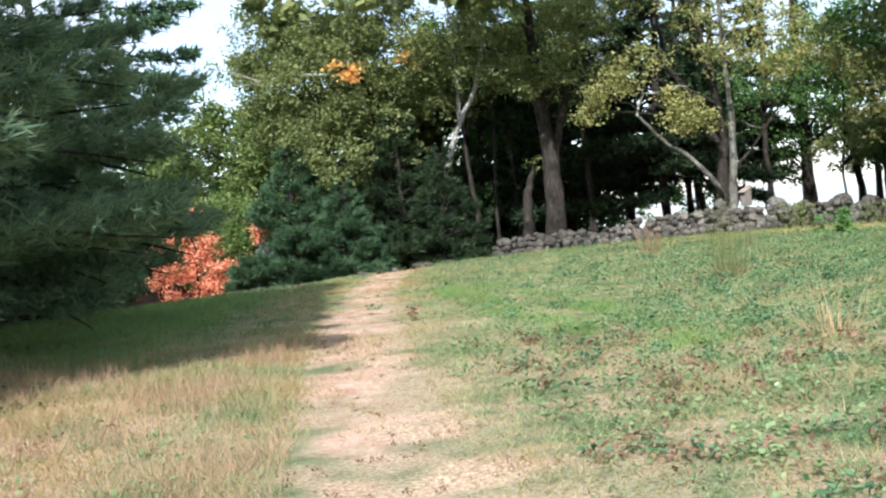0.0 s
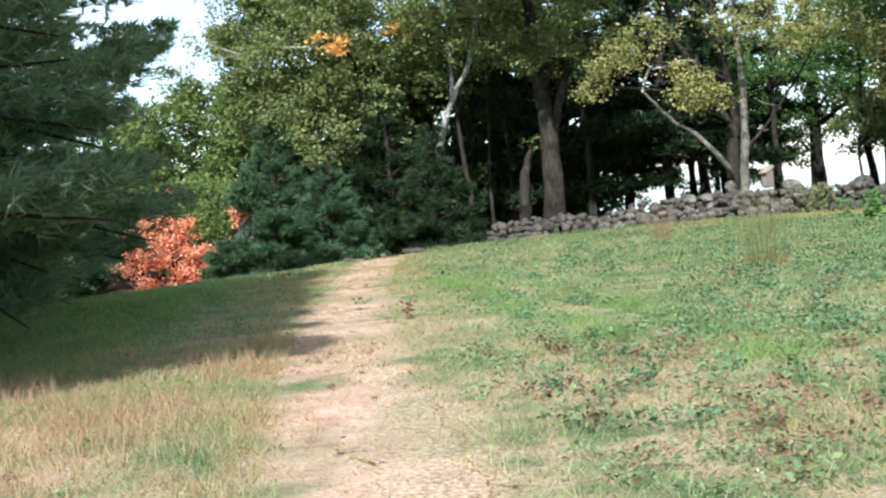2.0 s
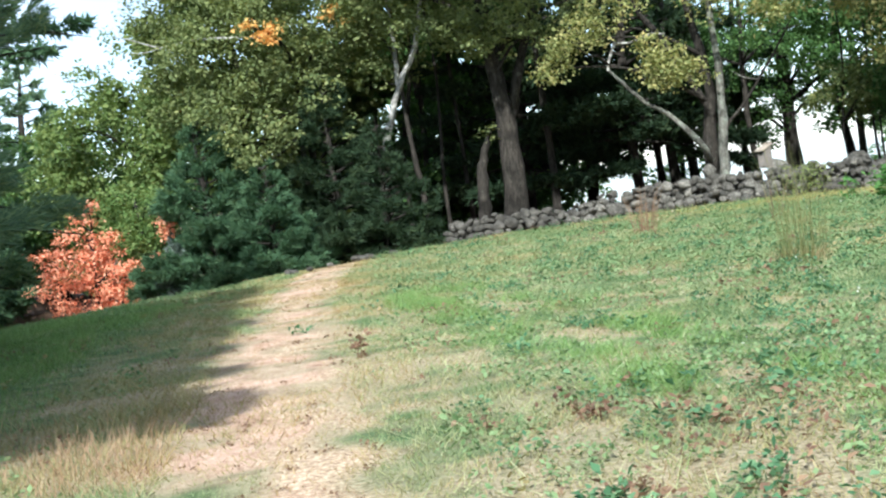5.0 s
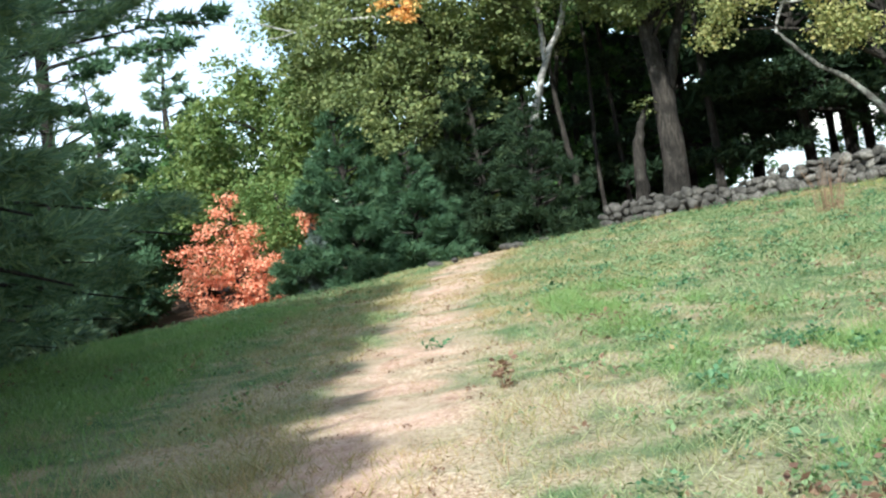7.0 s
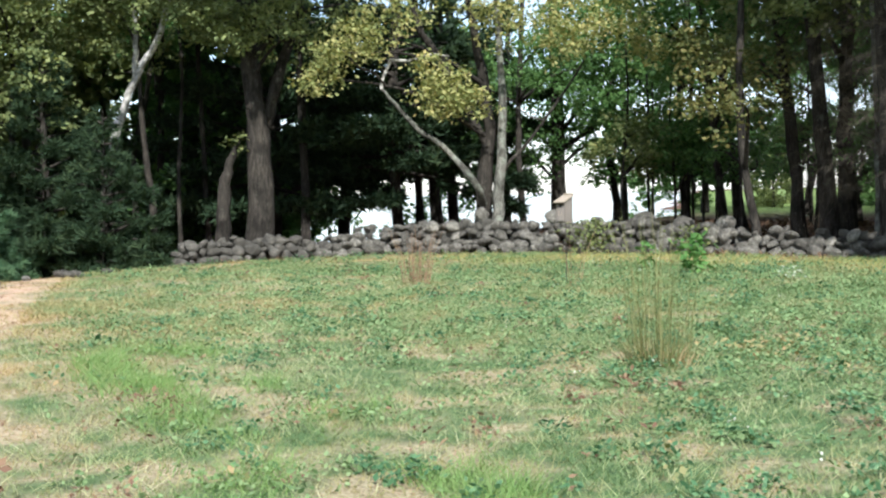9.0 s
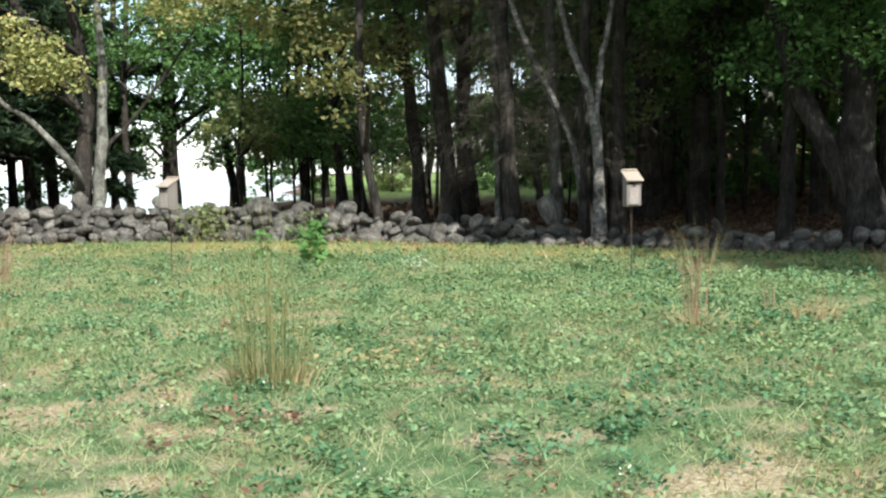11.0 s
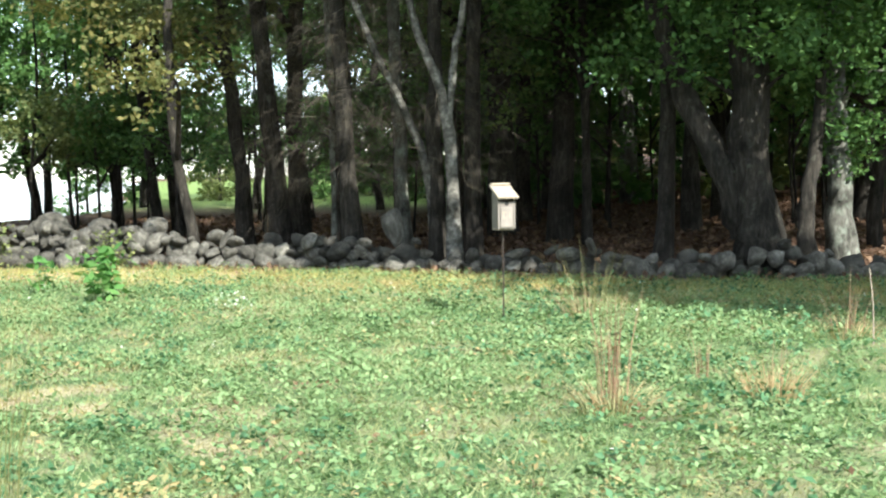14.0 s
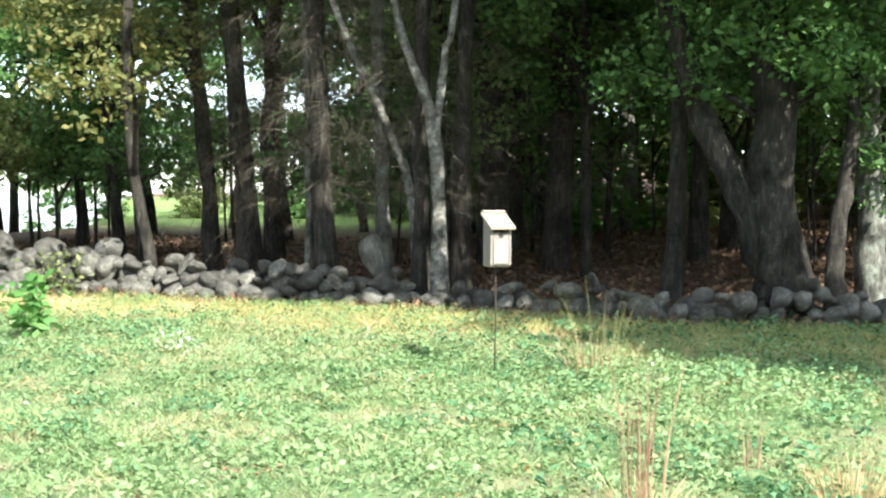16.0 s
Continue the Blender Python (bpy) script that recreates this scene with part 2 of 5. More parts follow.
def ground_material():
    m, nodes, links, b = material("field_soil")
    fine, mid, big = noise_of(nodes, links, 34.0, 5.0), noise_of(nodes, links, 5.0, 5.0), noise_of(nodes, links, 0.7, 3.0)
    green = ramp(nodes, links, mid, [(0.25, (0.04, 0.07, 0.03)), (0.5, (0.09, 0.15, 0.06)), (0.75, (0.20, 0.22, 0.11))])
    straw = ramp(nodes, links, fine, [(0.30, (0.17, 0.11, 0.07)), (0.48, (0.44, 0.325, 0.215)), (0.68, (0.68, 0.56, 0.40))])
    soil = mix_of(nodes, links, big, ramp(nodes, links, mid, [(0.30, (0.29, 0.165, 0.11)), (0.46, (0.53, 0.36, 0.26)), (0.7, (0.68, 0.52, 0.40))]), ramp(nodes, links, fine, [(0.32, (0.22, 0.125, 0.085)), (0.5, (0.48, 0.33, 0.235)), (0.7, (0.66, 0.52, 0.39))]))
    litter = ramp(nodes, links, fine, [(0.25, (0.04, 0.026, 0.018)), (0.5, (0.115, 0.07, 0.046)), (0.72, (0.20, 0.125, 0.08)), (0.9, (0.15, 0.125, 0.06))])
    field = ramp(nodes, links, mid, [(0.3, (0.10, 0.17, 0.045)), (0.7, (0.22, 0.28, 0.09))])
    def mark(key):
        at = nodes.new("ShaderNodeAttribute")
        at.attribute_name = key
        return at.outputs["Fac"]
    straw = mix_of(nodes, links, mark("soil"), straw, soil)
    col = mix_of(nodes, links, mark("dry"), green, straw)
    col = mix_of(nodes, links, mark("meadow"), col, field)
    col = mix_of(nodes, links, mark("litter"), col, litter)
    links.new(col, b.inputs["Base Color"])
    b.inputs["Roughness"].default_value = 1.0
    b.inputs["Specular IOR Level"].default_value = 0.1
    bump_of(nodes, links, fine, 0.8, 0.03, b)
    return m


def stone_material():
    m, nodes, links, b = material("field_stone")
    info = nodes.new("ShaderNodeObjectInfo")
    n, fine = noise_of(nodes, links, 3.0, 8.0, "Object", None, 0.7), noise_of(nodes, links, 6.0, 8.0, "Object", None, 0.75)
    col = ramp(nodes, links, n, [(0.28, (0.058, 0.055, 0.048)), (0.5, (0.155, 0.15, 0.13)), (0.66, (0.31, 0.30, 0.27)), (0.85, (0.14, 0.155, 0.09))])
    tone = ramp(nodes, links, info.outputs["Random"], [(0.0, (0.55, 0.53, 0.49)), (0.5, (0.95, 0.92, 0.86)), (0.85, (1.25, 1.22, 1.15)), (1.0, (1.7, 1.66, 1.56))])
    links.new(mix_of(nodes, links, 1.0, col, tone, "MULTIPLY"), b.inputs["Base Color"])
    b.inputs["Roughness"].default_value = 0.92
    bump_of(nodes, links, fine, 1.0, 0.12, b)
    return m


def board_material(name, low, high):
    m, nodes, links, b = material(name)
    grain = noise_of(nodes, links, 22.0, 5.0, "Object", (1, 1, 0.12))
    links.new(ramp(nodes, links, grain, [(0.3, low), (0.7, high)]), b.inputs["Base Color"])
    b.inputs["Roughness"].default_value = 0.75
    bump_of(nodes, links, grain, 0.25, 0.004, b)
    return m


GROUND, STONE = ground_material(), stone_material()
GRASS = leaf_material("grass_blade", [(0.1, (0.09, 0.15, 0.05)), (0.45, (0.18, 0.265, 0.115)), (0.7, (0.30, 0.37, 0.18)), (0.95, (0.52, 0.44, 0.25))], 0.35, (0.9, 1.0, 0.7), dry=True)
GOLD_GRASS = leaf_material("gold_grass_blade", [(0.1, (0.22, 0.25, 0.07)), (0.5, (0.38, 0.38, 0.13)), (0.9, (0.56, 0.48, 0.24))], 0.35, (1.0, 1.0, 0.6))
PALE_GRASS = leaf_material("pale_grass_blade", [(0.1, (0.22, 0.28, 0.12)), (0.5, (0.42, 0.45, 0.23)), (0.9, (0.60, 0.56, 0.36))], 0.35, (0.9, 1.0, 0.7))
WEED = leaf_material("weed_leaf", [(0.1, (0.07, 0.12, 0.04)), (0.45, (0.165, 0.255, 0.11)), (0.8, (0.28, 0.38, 0.18)), (0.97, (0.46, 0.44, 0.22))], 0.35, (0.9, 1.0, 0.7))
BROAD = leaf_material("broad_weed_leaf", [(0.1, (0.04, 0.10, 0.045)), (0.5, (0.085, 0.18, 0.085)), (0.85, (0.16, 0.28, 0.14)), (1.0, (0.30, 0.30, 0.14))], 0.3, (0.9, 1.0, 0.7))
LUSH = leaf_material("lush_grass", [(0.1, (0.10, 0.19, 0.055)), (0.5, (0.19, 0.32, 0.10)), (0.9, (0.33, 0.43, 0.17))], 0.35)
TALL_STRAW = leaf_material("tall_straw_stem", [(0.1, (0.21, 0.115, 0.075)), (0.5, (0.41, 0.27, 0.17)), (0.9, (0.58, 0.44, 0.29))], 0.3)
DEAD_LEAF = leaf_material("withered_leaf", [(0.1, (0.09, 0.05, 0.035)), (0.5, (0.19, 0.115, 0.075)), (0.9, (0.34, 0.235, 0.14))], 0.25)
FALLEN = leaf_material("fallen_leaf", [(0.1, (0.06, 0.036, 0.026)), (0.5, (0.14, 0.085, 0.055)), (0.9, (0.27, 0.18, 0.11))], 0.2)
YELLOW_WEED = leaf_material("yellowing_leaf", [(0.1, (0.16, 0.20, 0.08)), (0.5, (0.32, 0.30, 0.14)), (0.9, (0.44, 0.29, 0.16))], 0.35)
OLIVE = leaf_material("olive_leaf", [(0.1, (0.075, 0.108, 0.043)), (0.5, (0.18, 0.225, 0.088)), (0.8, (0.29, 0.325, 0.128)), (1.0, (0.44, 0.33, 0.13))], 0.4)
MAPLE = leaf_material("maple_leaf", [(0.1, (0.07, 0.115, 0.035)), (0.5, (0.155, 0.225, 0.072)), (0.85, (0.25, 0.30, 0.10)), (1.0, (0.36, 0.29, 0.095))], 0.4)
BRONZE = leaf_material("bronze_leaf", [(0.1, (0.055, 0.07, 0.025)), (0.5, (0.115, 0.13, 0.045)), (0.9, (0.21, 0.18, 0.065))], 0.35)
YELLOW = leaf_material("yellow_leaf", [(0.1, (0.13, 0.165, 0.06)), (0.45, (0.28, 0.31, 0.115)), (0.75, (0.46, 0.43, 0.18)), (1.0, (0.64, 0.44, 0.15))], 0.4)
SUNNY = leaf_material("sunny_green_leaf", [(0.1, (0.07, 0.13, 0.04)), (0.5, (0.15, 0.24, 0.075)), (0.85, (0.26, 0.33, 0.11))], 0.4)
GREEN = leaf_material("green_leaf", [(0.1, (0.04, 0.09, 0.03)), (0.5, (0.09, 0.18, 0.055)), (0.85, (0.16, 0.27, 0.085))], 0.4)
RED = leaf_material("scarlet_leaf", [(0.1, (0.58, 0.18, 0.09)), (0.5, (0.84, 0.38, 0.22)), (0.8, (0.90, 0.52, 0.33)), (1.0, (0.50, 0.40, 0.15))], 0.35, (1, 0.7, 0.5))
ORANGE = leaf_material("orange_leaf", [(0.1, (0.55, 0.25, 0.07)), (0.5, (0.75, 0.44, 0.14)), (1.0, (0.72, 0.55, 0.2))], 0.35, (1, 0.8, 0.5))
NEEDLE = leaf_material("pine_needle", [(0.1, (0.07, 0.125, 0.085)), (0.5, (0.14, 0.225, 0.14)), (0.8, (0.23, 0.31, 0.17)), (1.0, (0.42, 0.33, 0.12))], 0.45)
YOUNG_NEEDLE = leaf_material("young_pine_needle", [(0.1, (0.035, 0.08, 0.042)), (0.5, (0.072, 0.14, 0.072)), (0.85, (0.125, 0.205, 0.10)), (1.0, (0.24, 0.23, 0.09))], 0.3)
SPRUCE_NEEDLE = leaf_material("grey_spruce_needle", [(0.1, (0.10, 0.14, 0.12)), (0.5, (0.18, 0.23, 0.20)), (0.9, (0.28, 0.33, 0.27))], 0.25)
HEMLOCK = leaf_material("hemlock_needle", [(0.1, (0.019, 0.038, 0.021)), (0.6, (0.043, 0.074, 0.037)), (1.0, (0.088, 0.12, 0.05))], 0.3)
RUSH = leaf_material("rush_stem", [(0.1, (0.08, 0.10, 0.035)), (0.5, (0.17, 0.18, 0.07)), (0.9, (0.31, 0.28, 0.13))], 0.3)
STRAW = leaf_material("dry_stem", [(0.1, (0.30, 0.19, 0.10)), (0.5, (0.48, 0.36, 0.20)), (0.9, (0.58, 0.48, 0.30))], 0.3)
RUDDY = leaf_material("ruddy_stem", [(0.1, (0.17, 0.085, 0.06)), (0.5, (0.27, 0.17, 0.11)), (0.9, (0.40, 0.29, 0.18))], 0.3)
ASTER = leaf_material("aster_flower", [(0.1, (0.20, 0.30, 0.14)), (0.5, (0.42, 0.48, 0.36)), (0.9, (0.72, 0.74, 0.66))], 0.3)
FLOWER = leaf_material("white_flower", [(0.1, (0.6, 0.6, 0.5)), (0.9, (0.8, 0.8, 0.75))], 0.3)
BARK = bark_material("dark_bark", [(0.34, (0.018, 0.016, 0.013)), (0.52, (0.040, 0.035, 0.029)), (0.72, (0.10, 0.088, 0.072))])
GREY_BARK = bark_material("grey_bark", [(0.32, (0.045, 0.042, 0.036)), (0.52, (0.14, 0.135, 0.115)), (0.75, (0.27, 0.27, 0.235))], 16.0, (1, 1, 0.35), 0.8, (0.30, 0.34, 0.28), 0.5)
PALE_BARK = bark_material("pale_birch_bark", [(0.32, (0.03, 0.027, 0.024)), (0.50, (0.15, 0.143, 0.125)), (0.68, (0.38, 0.365, 0.33))], 9.0, (1, 1, 1.1), 0.5, (0.10, 0.09, 0.08), 0.52)
WHITE_BARK = bark_material("white_birch_bark", [(0.28, (0.06, 0.055, 0.05)), (0.44, (0.30, 0.29, 0.26)), (0.66, (0.55, 0.54, 0.50))], 7.0, (1, 1, 1.3), 0.3, (0.12, 0.11, 0.10), 0.6)
TWIG = leaf_material("dead_twig", [(0.1, (0.04, 0.033, 0.025)), (0.5, (0.08, 0.068, 0.05)), (0.9, (0.14, 0.122, 0.088))], 0.15)
BOARD = board_material("bare_pine_board", (0.14, 0.12, 0.101), (0.22, 0.19, 0.161))
DOOR_BOARD = board_material("pale_door_board", (0.18, 0.156, 0.132), (0.27, 0.237, 0.203))
ROOF_BOARD = board_material("tan_roof_board", (0.26, 0.213, 0.155), (0.36, 0.303, 0.232))
GREY_WOOD = board_material("grey_wood", (0.22, 0.17, 0.13), (0.40, 0.33, 0.26))
# Near-black paint that stands for the shade inside the entrance hole.
HOLE_SHADE, _n, _l, _b = material("painted_hole_shade")
_b.inputs["Base Color"].default_value = (0.015, 0.012, 0.01, 1)
METAL, _n, _l, _b = material("rusty_pole")
_l.new(ramp(_n, _l, noise_of(_n, _l, 25.0), [(0.3, (0.04, 0.034, 0.03)), (0.7, (0.09, 0.062, 0.046))]), _b.inputs["Base Color"])
_b.inputs["Metallic"].default_value, _b.inputs["Roughness"].default_value = 0.5, 0.6
WATER, _n, _l, _b = material("added_water")
_b.inputs["Base Color"].default_value, _b.inputs["Roughness"].default_value = (0.05, 0.07, 0.08, 1), 0.12
bump_of(_n, _l, noise_of(_n, _l, 0.6), 0.15, 0.1, _b)

# ---- ground and water ----
def spread(parts):
    out = [parts[0][0]]
    for a, b, gap in parts:
        out += list(np.linspace(a, b, max(1, round((b - a) / gap)) + 1)[1:])
    return np.array(out)


gx = spread([(-900, -120, 60), (-120, -40, 5), (-40, -14, 1), (-14, -6, 0.2), (-6, 6, 0.1), (6, 20, 0.2), (20, 50, 1), (50, 130, 5), (130, 900, 60)])
gy = spread([(-400, -60, 40), (-60, -10, 2), (-10, -3, 0.2), (-3, 16, 0.1), (16, 33, 0.2), (33, 80, 1), (80, 160, 5), (160, 1400, 60)])
X, Y = np.meshgrid(gx, gy)
nx, ny = len(gx), len(gy)
idx = np.arange(nx * ny).reshape(ny, nx)
quads = np.stack([idx[:-1, :-1], idx[:-1, 1:], idx[1:, 1:], idx[1:, :-1]], -1).reshape(-1, 4)
fx, fy = X.ravel(), Y.ravel()
wall_d, wall_s = line_distance(fx, fy, WALL)
ground = mesh_object("ground", np.stack([fx, fy, ground_z(fx, fy)], 1), quads, GROUND, None, "sloping hay field with a trodden straw track and leaf litter", True,
                     {"dry": dryness(fx, fy), "soil": soil_on(fx, fy), "litter": litter_on(fx, fy), "meadow": np.where(wall_s > 0, step(14, 24, wall_d), 0) * (1 - step(0, 6, (fx - 3.5) - 0.72 * (fy - 8.5)))})
tagged(ground, "", "ground", "", "structure")
# Water sheet added to mirror the sky as the white band below the horizon.
water = mesh_object("water", [(-12, 42, -1.6), (60, 42, -1.6), (500, 1300, -1.6), (-60, 1300, -1.6)], [(0, 1, 2, 3)], WATER, None, "reflecting water added as the white band beyond the trees")
tagged(water, "", "water", "", "structure")


# ---- trees ----
def tree(name, label, stems, bark, clumps, leaf, size, limbs=6, group="", upper=(), upper_leaf=None, sides=9):
    """A tree from stems (points, radii), leafy clumps and limbs to the first clumps; upper: coarser clumps high in the crown."""
    x, y, _ = stems[0][0][0]
    root = thing(name, label, "tree", x, y, group=group)
    ox, oy, oz = root.location
    def local(v):
        return np.asarray(v, float) - np.array([ox, oy, oz])
    for k, (pts, radii, *own) in enumerate(stems):
        n = 14
        line = smooth_line(pts, n)
        rad = np.interp(np.linspace(0, 1, n + 1), np.linspace(0, 1, len(radii)), radii)
        if k == 0:
            rad[0] *= 1.35
            rad[1] *= 1.1
            line[0].z = min(line[0].z, oz) - 0.15
        rad = rad * (1 + 0.07 * np.sin(np.arange(n + 1) * 2.3 + x))
        for i in range(1, n):
            line[i] += Vector(rng.normal(0, 0.16, 3)) * min(float(rad[i]), 0.14)
        v, f = tube(line, rad, sides)
        v = np.asarray(v) + rng.normal(0, 0.045 if sides < 12 else 0.085, (len(v), 3)) * np.repeat(rad, sides)[:, None]
        mesh_object("trunk" if k == 0 else "stem", local(v), f, own[0] if own else bark, root, "", True)
    main = smooth_line(stems[0][0], 20)
    for cx, cy, cz, rad, n in list(clumps)[:limbs]:
        end = Vector((cx, cy, cz))
        low = [p for p in main if p.z < cz - 0.3 * abs(math.hypot(cx - p.x, cy - p.y)) - 0.1] or main[4:6]
        start = low[-1]
        mid = start.lerp(end, 0.5) + Vector((0, 0, 0.12 * (end - start).length)) + Vector(rng.normal(0, 0.12, 3))
        r0 = min(0.022 * (end - start).length + 0.02, stems[0][1][-1] * 0.9 + 0.02)
        v, f = tube(smooth_line([start, mid, end], 7), np.linspace(r0, 0.008, 8), 5)
        mesh_object("limb", local(v), f, bark, root, "", True)
    v, f = leaves_at(clump_points(clumps), size)
    mesh_object("crown", local(v), f, leaf, root)
    if len(upper):
        v, f = leaves_at(clump_points(upper), 0.34, wide=0.85)
        mesh_object("upper_crown", local(v), f, upper_leaf or leaf, root)
    return root


def ball_of_clumps(x, y, z, rx, rz, count, rad, leaves, seed):
    """Clumps spread unevenly over an ellipsoid."""
    r = np.random.default_rng(seed)
    out = []
    for _ in range(count):
        d = r.normal(0, 1, 3)
        d /= np.linalg.norm(d)
        q = 0.45 + 0.55 * r.random()
        out.append((x + d[0] * rx * q, y + d[1] * rx * q, z + d[2] * rz * q, rad * (0.6 + 0.8 * r.random()), int(leaves * (0.6 + 0.8 * r.random()))))
    return out


def gz(x, y):
    return float(ground_z(x, y))


def straight(x, y, h, r, lean=(0, 0), top=0.45):
    """A slightly bent bole."""
    z = gz(x, y)
    w = rng.normal(0, 0.012 * h, (3, 2))
    pts = [(x, y, z)] + [(x + lean[0] * u * h + w[i, 0], y + lean[1] * u * h + w[i, 1], z + u * h) for i, u in enumerate((0.3, 0.65, 1.0))]
    return pts, [r, r * 0.86, r * 0.7, r * top]


def conifer(name, label, x, y, h, r, low, reach, leaf, tufts, needle, per, boughs, bark=BARK, seed=1, long_needles=False, group="", taper=1.7, uneven=0.4, long_boughs=()):
    """A conifer: bole, whorled boughs, and tufts of needles along them. long_boughs: height, direction in degrees, length."""
    r_ = np.random.default_rng(seed)
    root = thing(name, label, "tree", x, y, group=group)
    base = gz(x, y)
    pts, radii = straight(x, y, h, r, top=0.1)
    v, f = tube(smooth_line(pts, 16), np.interp(np.linspace(0, 1, 17), np.linspace(0, 1, 4), radii), 9)
    off = np.array(root.location)
    mesh_object("trunk", np.asarray(v) - off, f, bark, root, "", True)
    centres, ways = [], []
    for k in range(boughs + len(long_boughs)):
        u = min((k + r_.random()) / boughs, 1.0)
        z = low + (h - low) * u ** 1.5
        a = k * 2.399 + r_.normal(0, 0.3)
        length = reach * (1 - 0.9 * u ** taper) * (0.95 - uneven / 2 + uneven * r_.random())
        rise = r_.normal(0.05, 0.12) + 0.25 * u
        if k >= boughs:
            z, a, length = long_boughs[k - boughs]
            a, rise, u = radians(a), 0.02, 0.3
        way = np.array([math.cos(a), math.sin(a), rise])
        start = np.array([x, y, base + z])
        tip = start + way * length + np.array([0, 0, -0.10 * length])
        mid = start + way * length * 0.5 + np.array([0, 0, 0.03 * length])
        v, f = tube([start, mid, tip], [0.03 + 0.008 * length, 0.02 + 0.004 * length, 0.008], 4)
        mesh_object("bough", np.asarray(v) - off, f, bark, root, "", True)
        n = int(tufts * length * (1.25 - 0.75 * u))
        q = 0.22 + 0.78 * np.sqrt(r_.random(n))
        side = np.array([-math.sin(a), math.cos(a), 0])
        spread_ = r_.normal(0, 1, n) * 0.24 * length * (1.15 - q) + r_.normal(0, 0.08, n)
        c = start + np.outer(q * length, way) + np.outer(spread_, side) + np.stack([np.zeros(n), np.zeros(n), r_.normal(-0.03 * length * q, 0.07, n)], 1)
        centres.append(c)
        ways.append(way * 0.8 + np.outer(np.sign(spread_) * 0.6, side) + np.array([0, 0, 0.15]))
    c, w = np.concatenate(centres), np.concatenate(ways)
    c, w = np.repeat(c, per, 0), np.repeat(w, per, 0)
    d = w + r_.normal(0, 0.55 if long_needles else 0.8, c.shape)
    d /= np.linalg.norm(d, axis=1, keepdims=True)
    s = np.cross(d, r_.normal(0, 1, c.shape))
    s /= np.linalg.norm(s, axis=1, keepdims=True)
    ln = (needle * (0.6 + 0.8 * r_.random(len(c))))[:, None]
    wd = ln * (0.14 if long_needles else 0.31)
    c = c + r_.normal(0, 0.02, c.shape)
    v = np.stack([c - s * wd / 2, c + s * wd / 2, c + d * ln], 1).reshape(-1, 3)
    mesh_object("needles", v - off, np.arange(len(v)).reshape(-1, 3), leaf, root)
    return root


# the near white pines beside the track
conifer("white_pine", "tall white pine with long soft green needles beside the track", -8.0, 10.6, 17, 0.24, 0.9, 4.5, NEEDLE, 56, 0.15, 10, 135, seed=3, taper=1.2, uneven=0.3, long_boughs=((2.0, -31, 5.1), (2.5, -36, 5.3), (1.5, -27, 4.9), (3.0, -30, 5.0)), long_needles=True, group="pines beside the track")
conifer("white_pine", "white pine with sweeping low boughs behind the track", -7.2, 4.8, 13, 0.22, 1.2, 4.4, NEEDLE, 54, 0.17, 9, 140, seed=4, taper=3.0, uneven=0.15, long_needles=True, group="pines beside the track")
conifer("white_pine", "dark white pine standing in the hollow", -12.5, 17.5, 13, 0.2, 0.3, 4.2, NEEDLE, 34, 0.22, 7, 80, seed=5, long_needles=True, group="pines beside the track")
conifer("white_pine", "distant dark pine above the hollow", -21.0, 50.0, 9.5, 0.2, 0.5, 3.6, NEEDLE, 24, 0.35, 6, 70, seed=6, group="far pines")
conifer("white_pine", "distant dark pine above the hollow", -17.0, 48.0, 10.0, 0.2, 0.5, 3.4, NEEDLE, 24, 0.35, 6, 70, seed=8, group="far pines")
conifer("white_pine", "young blue-green white pine at the wood's edge", -6.6, 31.0, 4.6, 0.1, 0.1, 2.2, YOUNG_NEEDLE, 60, 0.20, 14, 74, seed=9, long_needles=True, group="young conifers at the wood's edge")
conifer("white_pine", "small blue-green white pine at the wood's edge", -4.9, 30.2, 3.0, 0.07, 0.1, 1.5, YOUNG_NEEDLE, 64, 0.18, 14, 56, seed=10, long_needles=True, group="young conifers at the wood's edge")
conifer("hemlock", "dark dense hemlock at the wood's edge", -3.3, 32.0, 5.2, 0.1, 0.1, 2.5, HEMLOCK, 62, 0.2, 13, 70, seed=11, long_needles=True, taper=1.0, uneven=0.9, group="young conifers at the wood's edge")
conifer("hemlock", "dark hemlock in the shade behind the wall", 4.6, 41.0, 13, 0.2, 1.9, 4.8, HEMLOCK, 20, 0.26, 9, 84, seed=12, group="hemlocks behind the wall")
conifer("hemlock", "dark hemlock in the shade behind the wall", 2.2, 36.8, 13, 0.2, 1.3, 4.2, HEMLOCK, 20, 0.26, 9, 84, seed=13, group="hemlocks behind the wall")
conifer("hemlock", "dark hemlock in the shade behind the wall", 5.4, 35.0, 11, 0.16, 2.0, 3.2, HEMLOCK, 30, 0.23, 10, 80, seed=14, group="hemlocks behind the wall")

conifer("white_pine", "dark white pine standing in the hollow", -10.0, 15.0, 9, 0.14, 0.2, 3.4, NEEDLE, 36, 0.22, 7, 80, seed=15, long_needles=True, group="pines beside the track")
conifer("white_pine", "distant dark pine above the hollow", -16.0, 30.0, 6.2, 0.16, 0.2, 3.6, NEEDLE, 28, 0.3, 6, 70, seed=16, group="far pines")
conifer("white_pine", "distant dark pine above the hollow", -14.0, 25.0, 5.2, 0.16, 0.2, 3.2, NEEDLE, 28, 0.3, 6, 70, seed=17, group="far pines")
conifer("hemlock", "dark hemlock in the shade behind the wall", 8.4, 42.0, 12, 0.18, 2.6, 3.6, HEMLOCK, 30, 0.23, 10, 80, seed=19, group="hemlocks behind the wall")
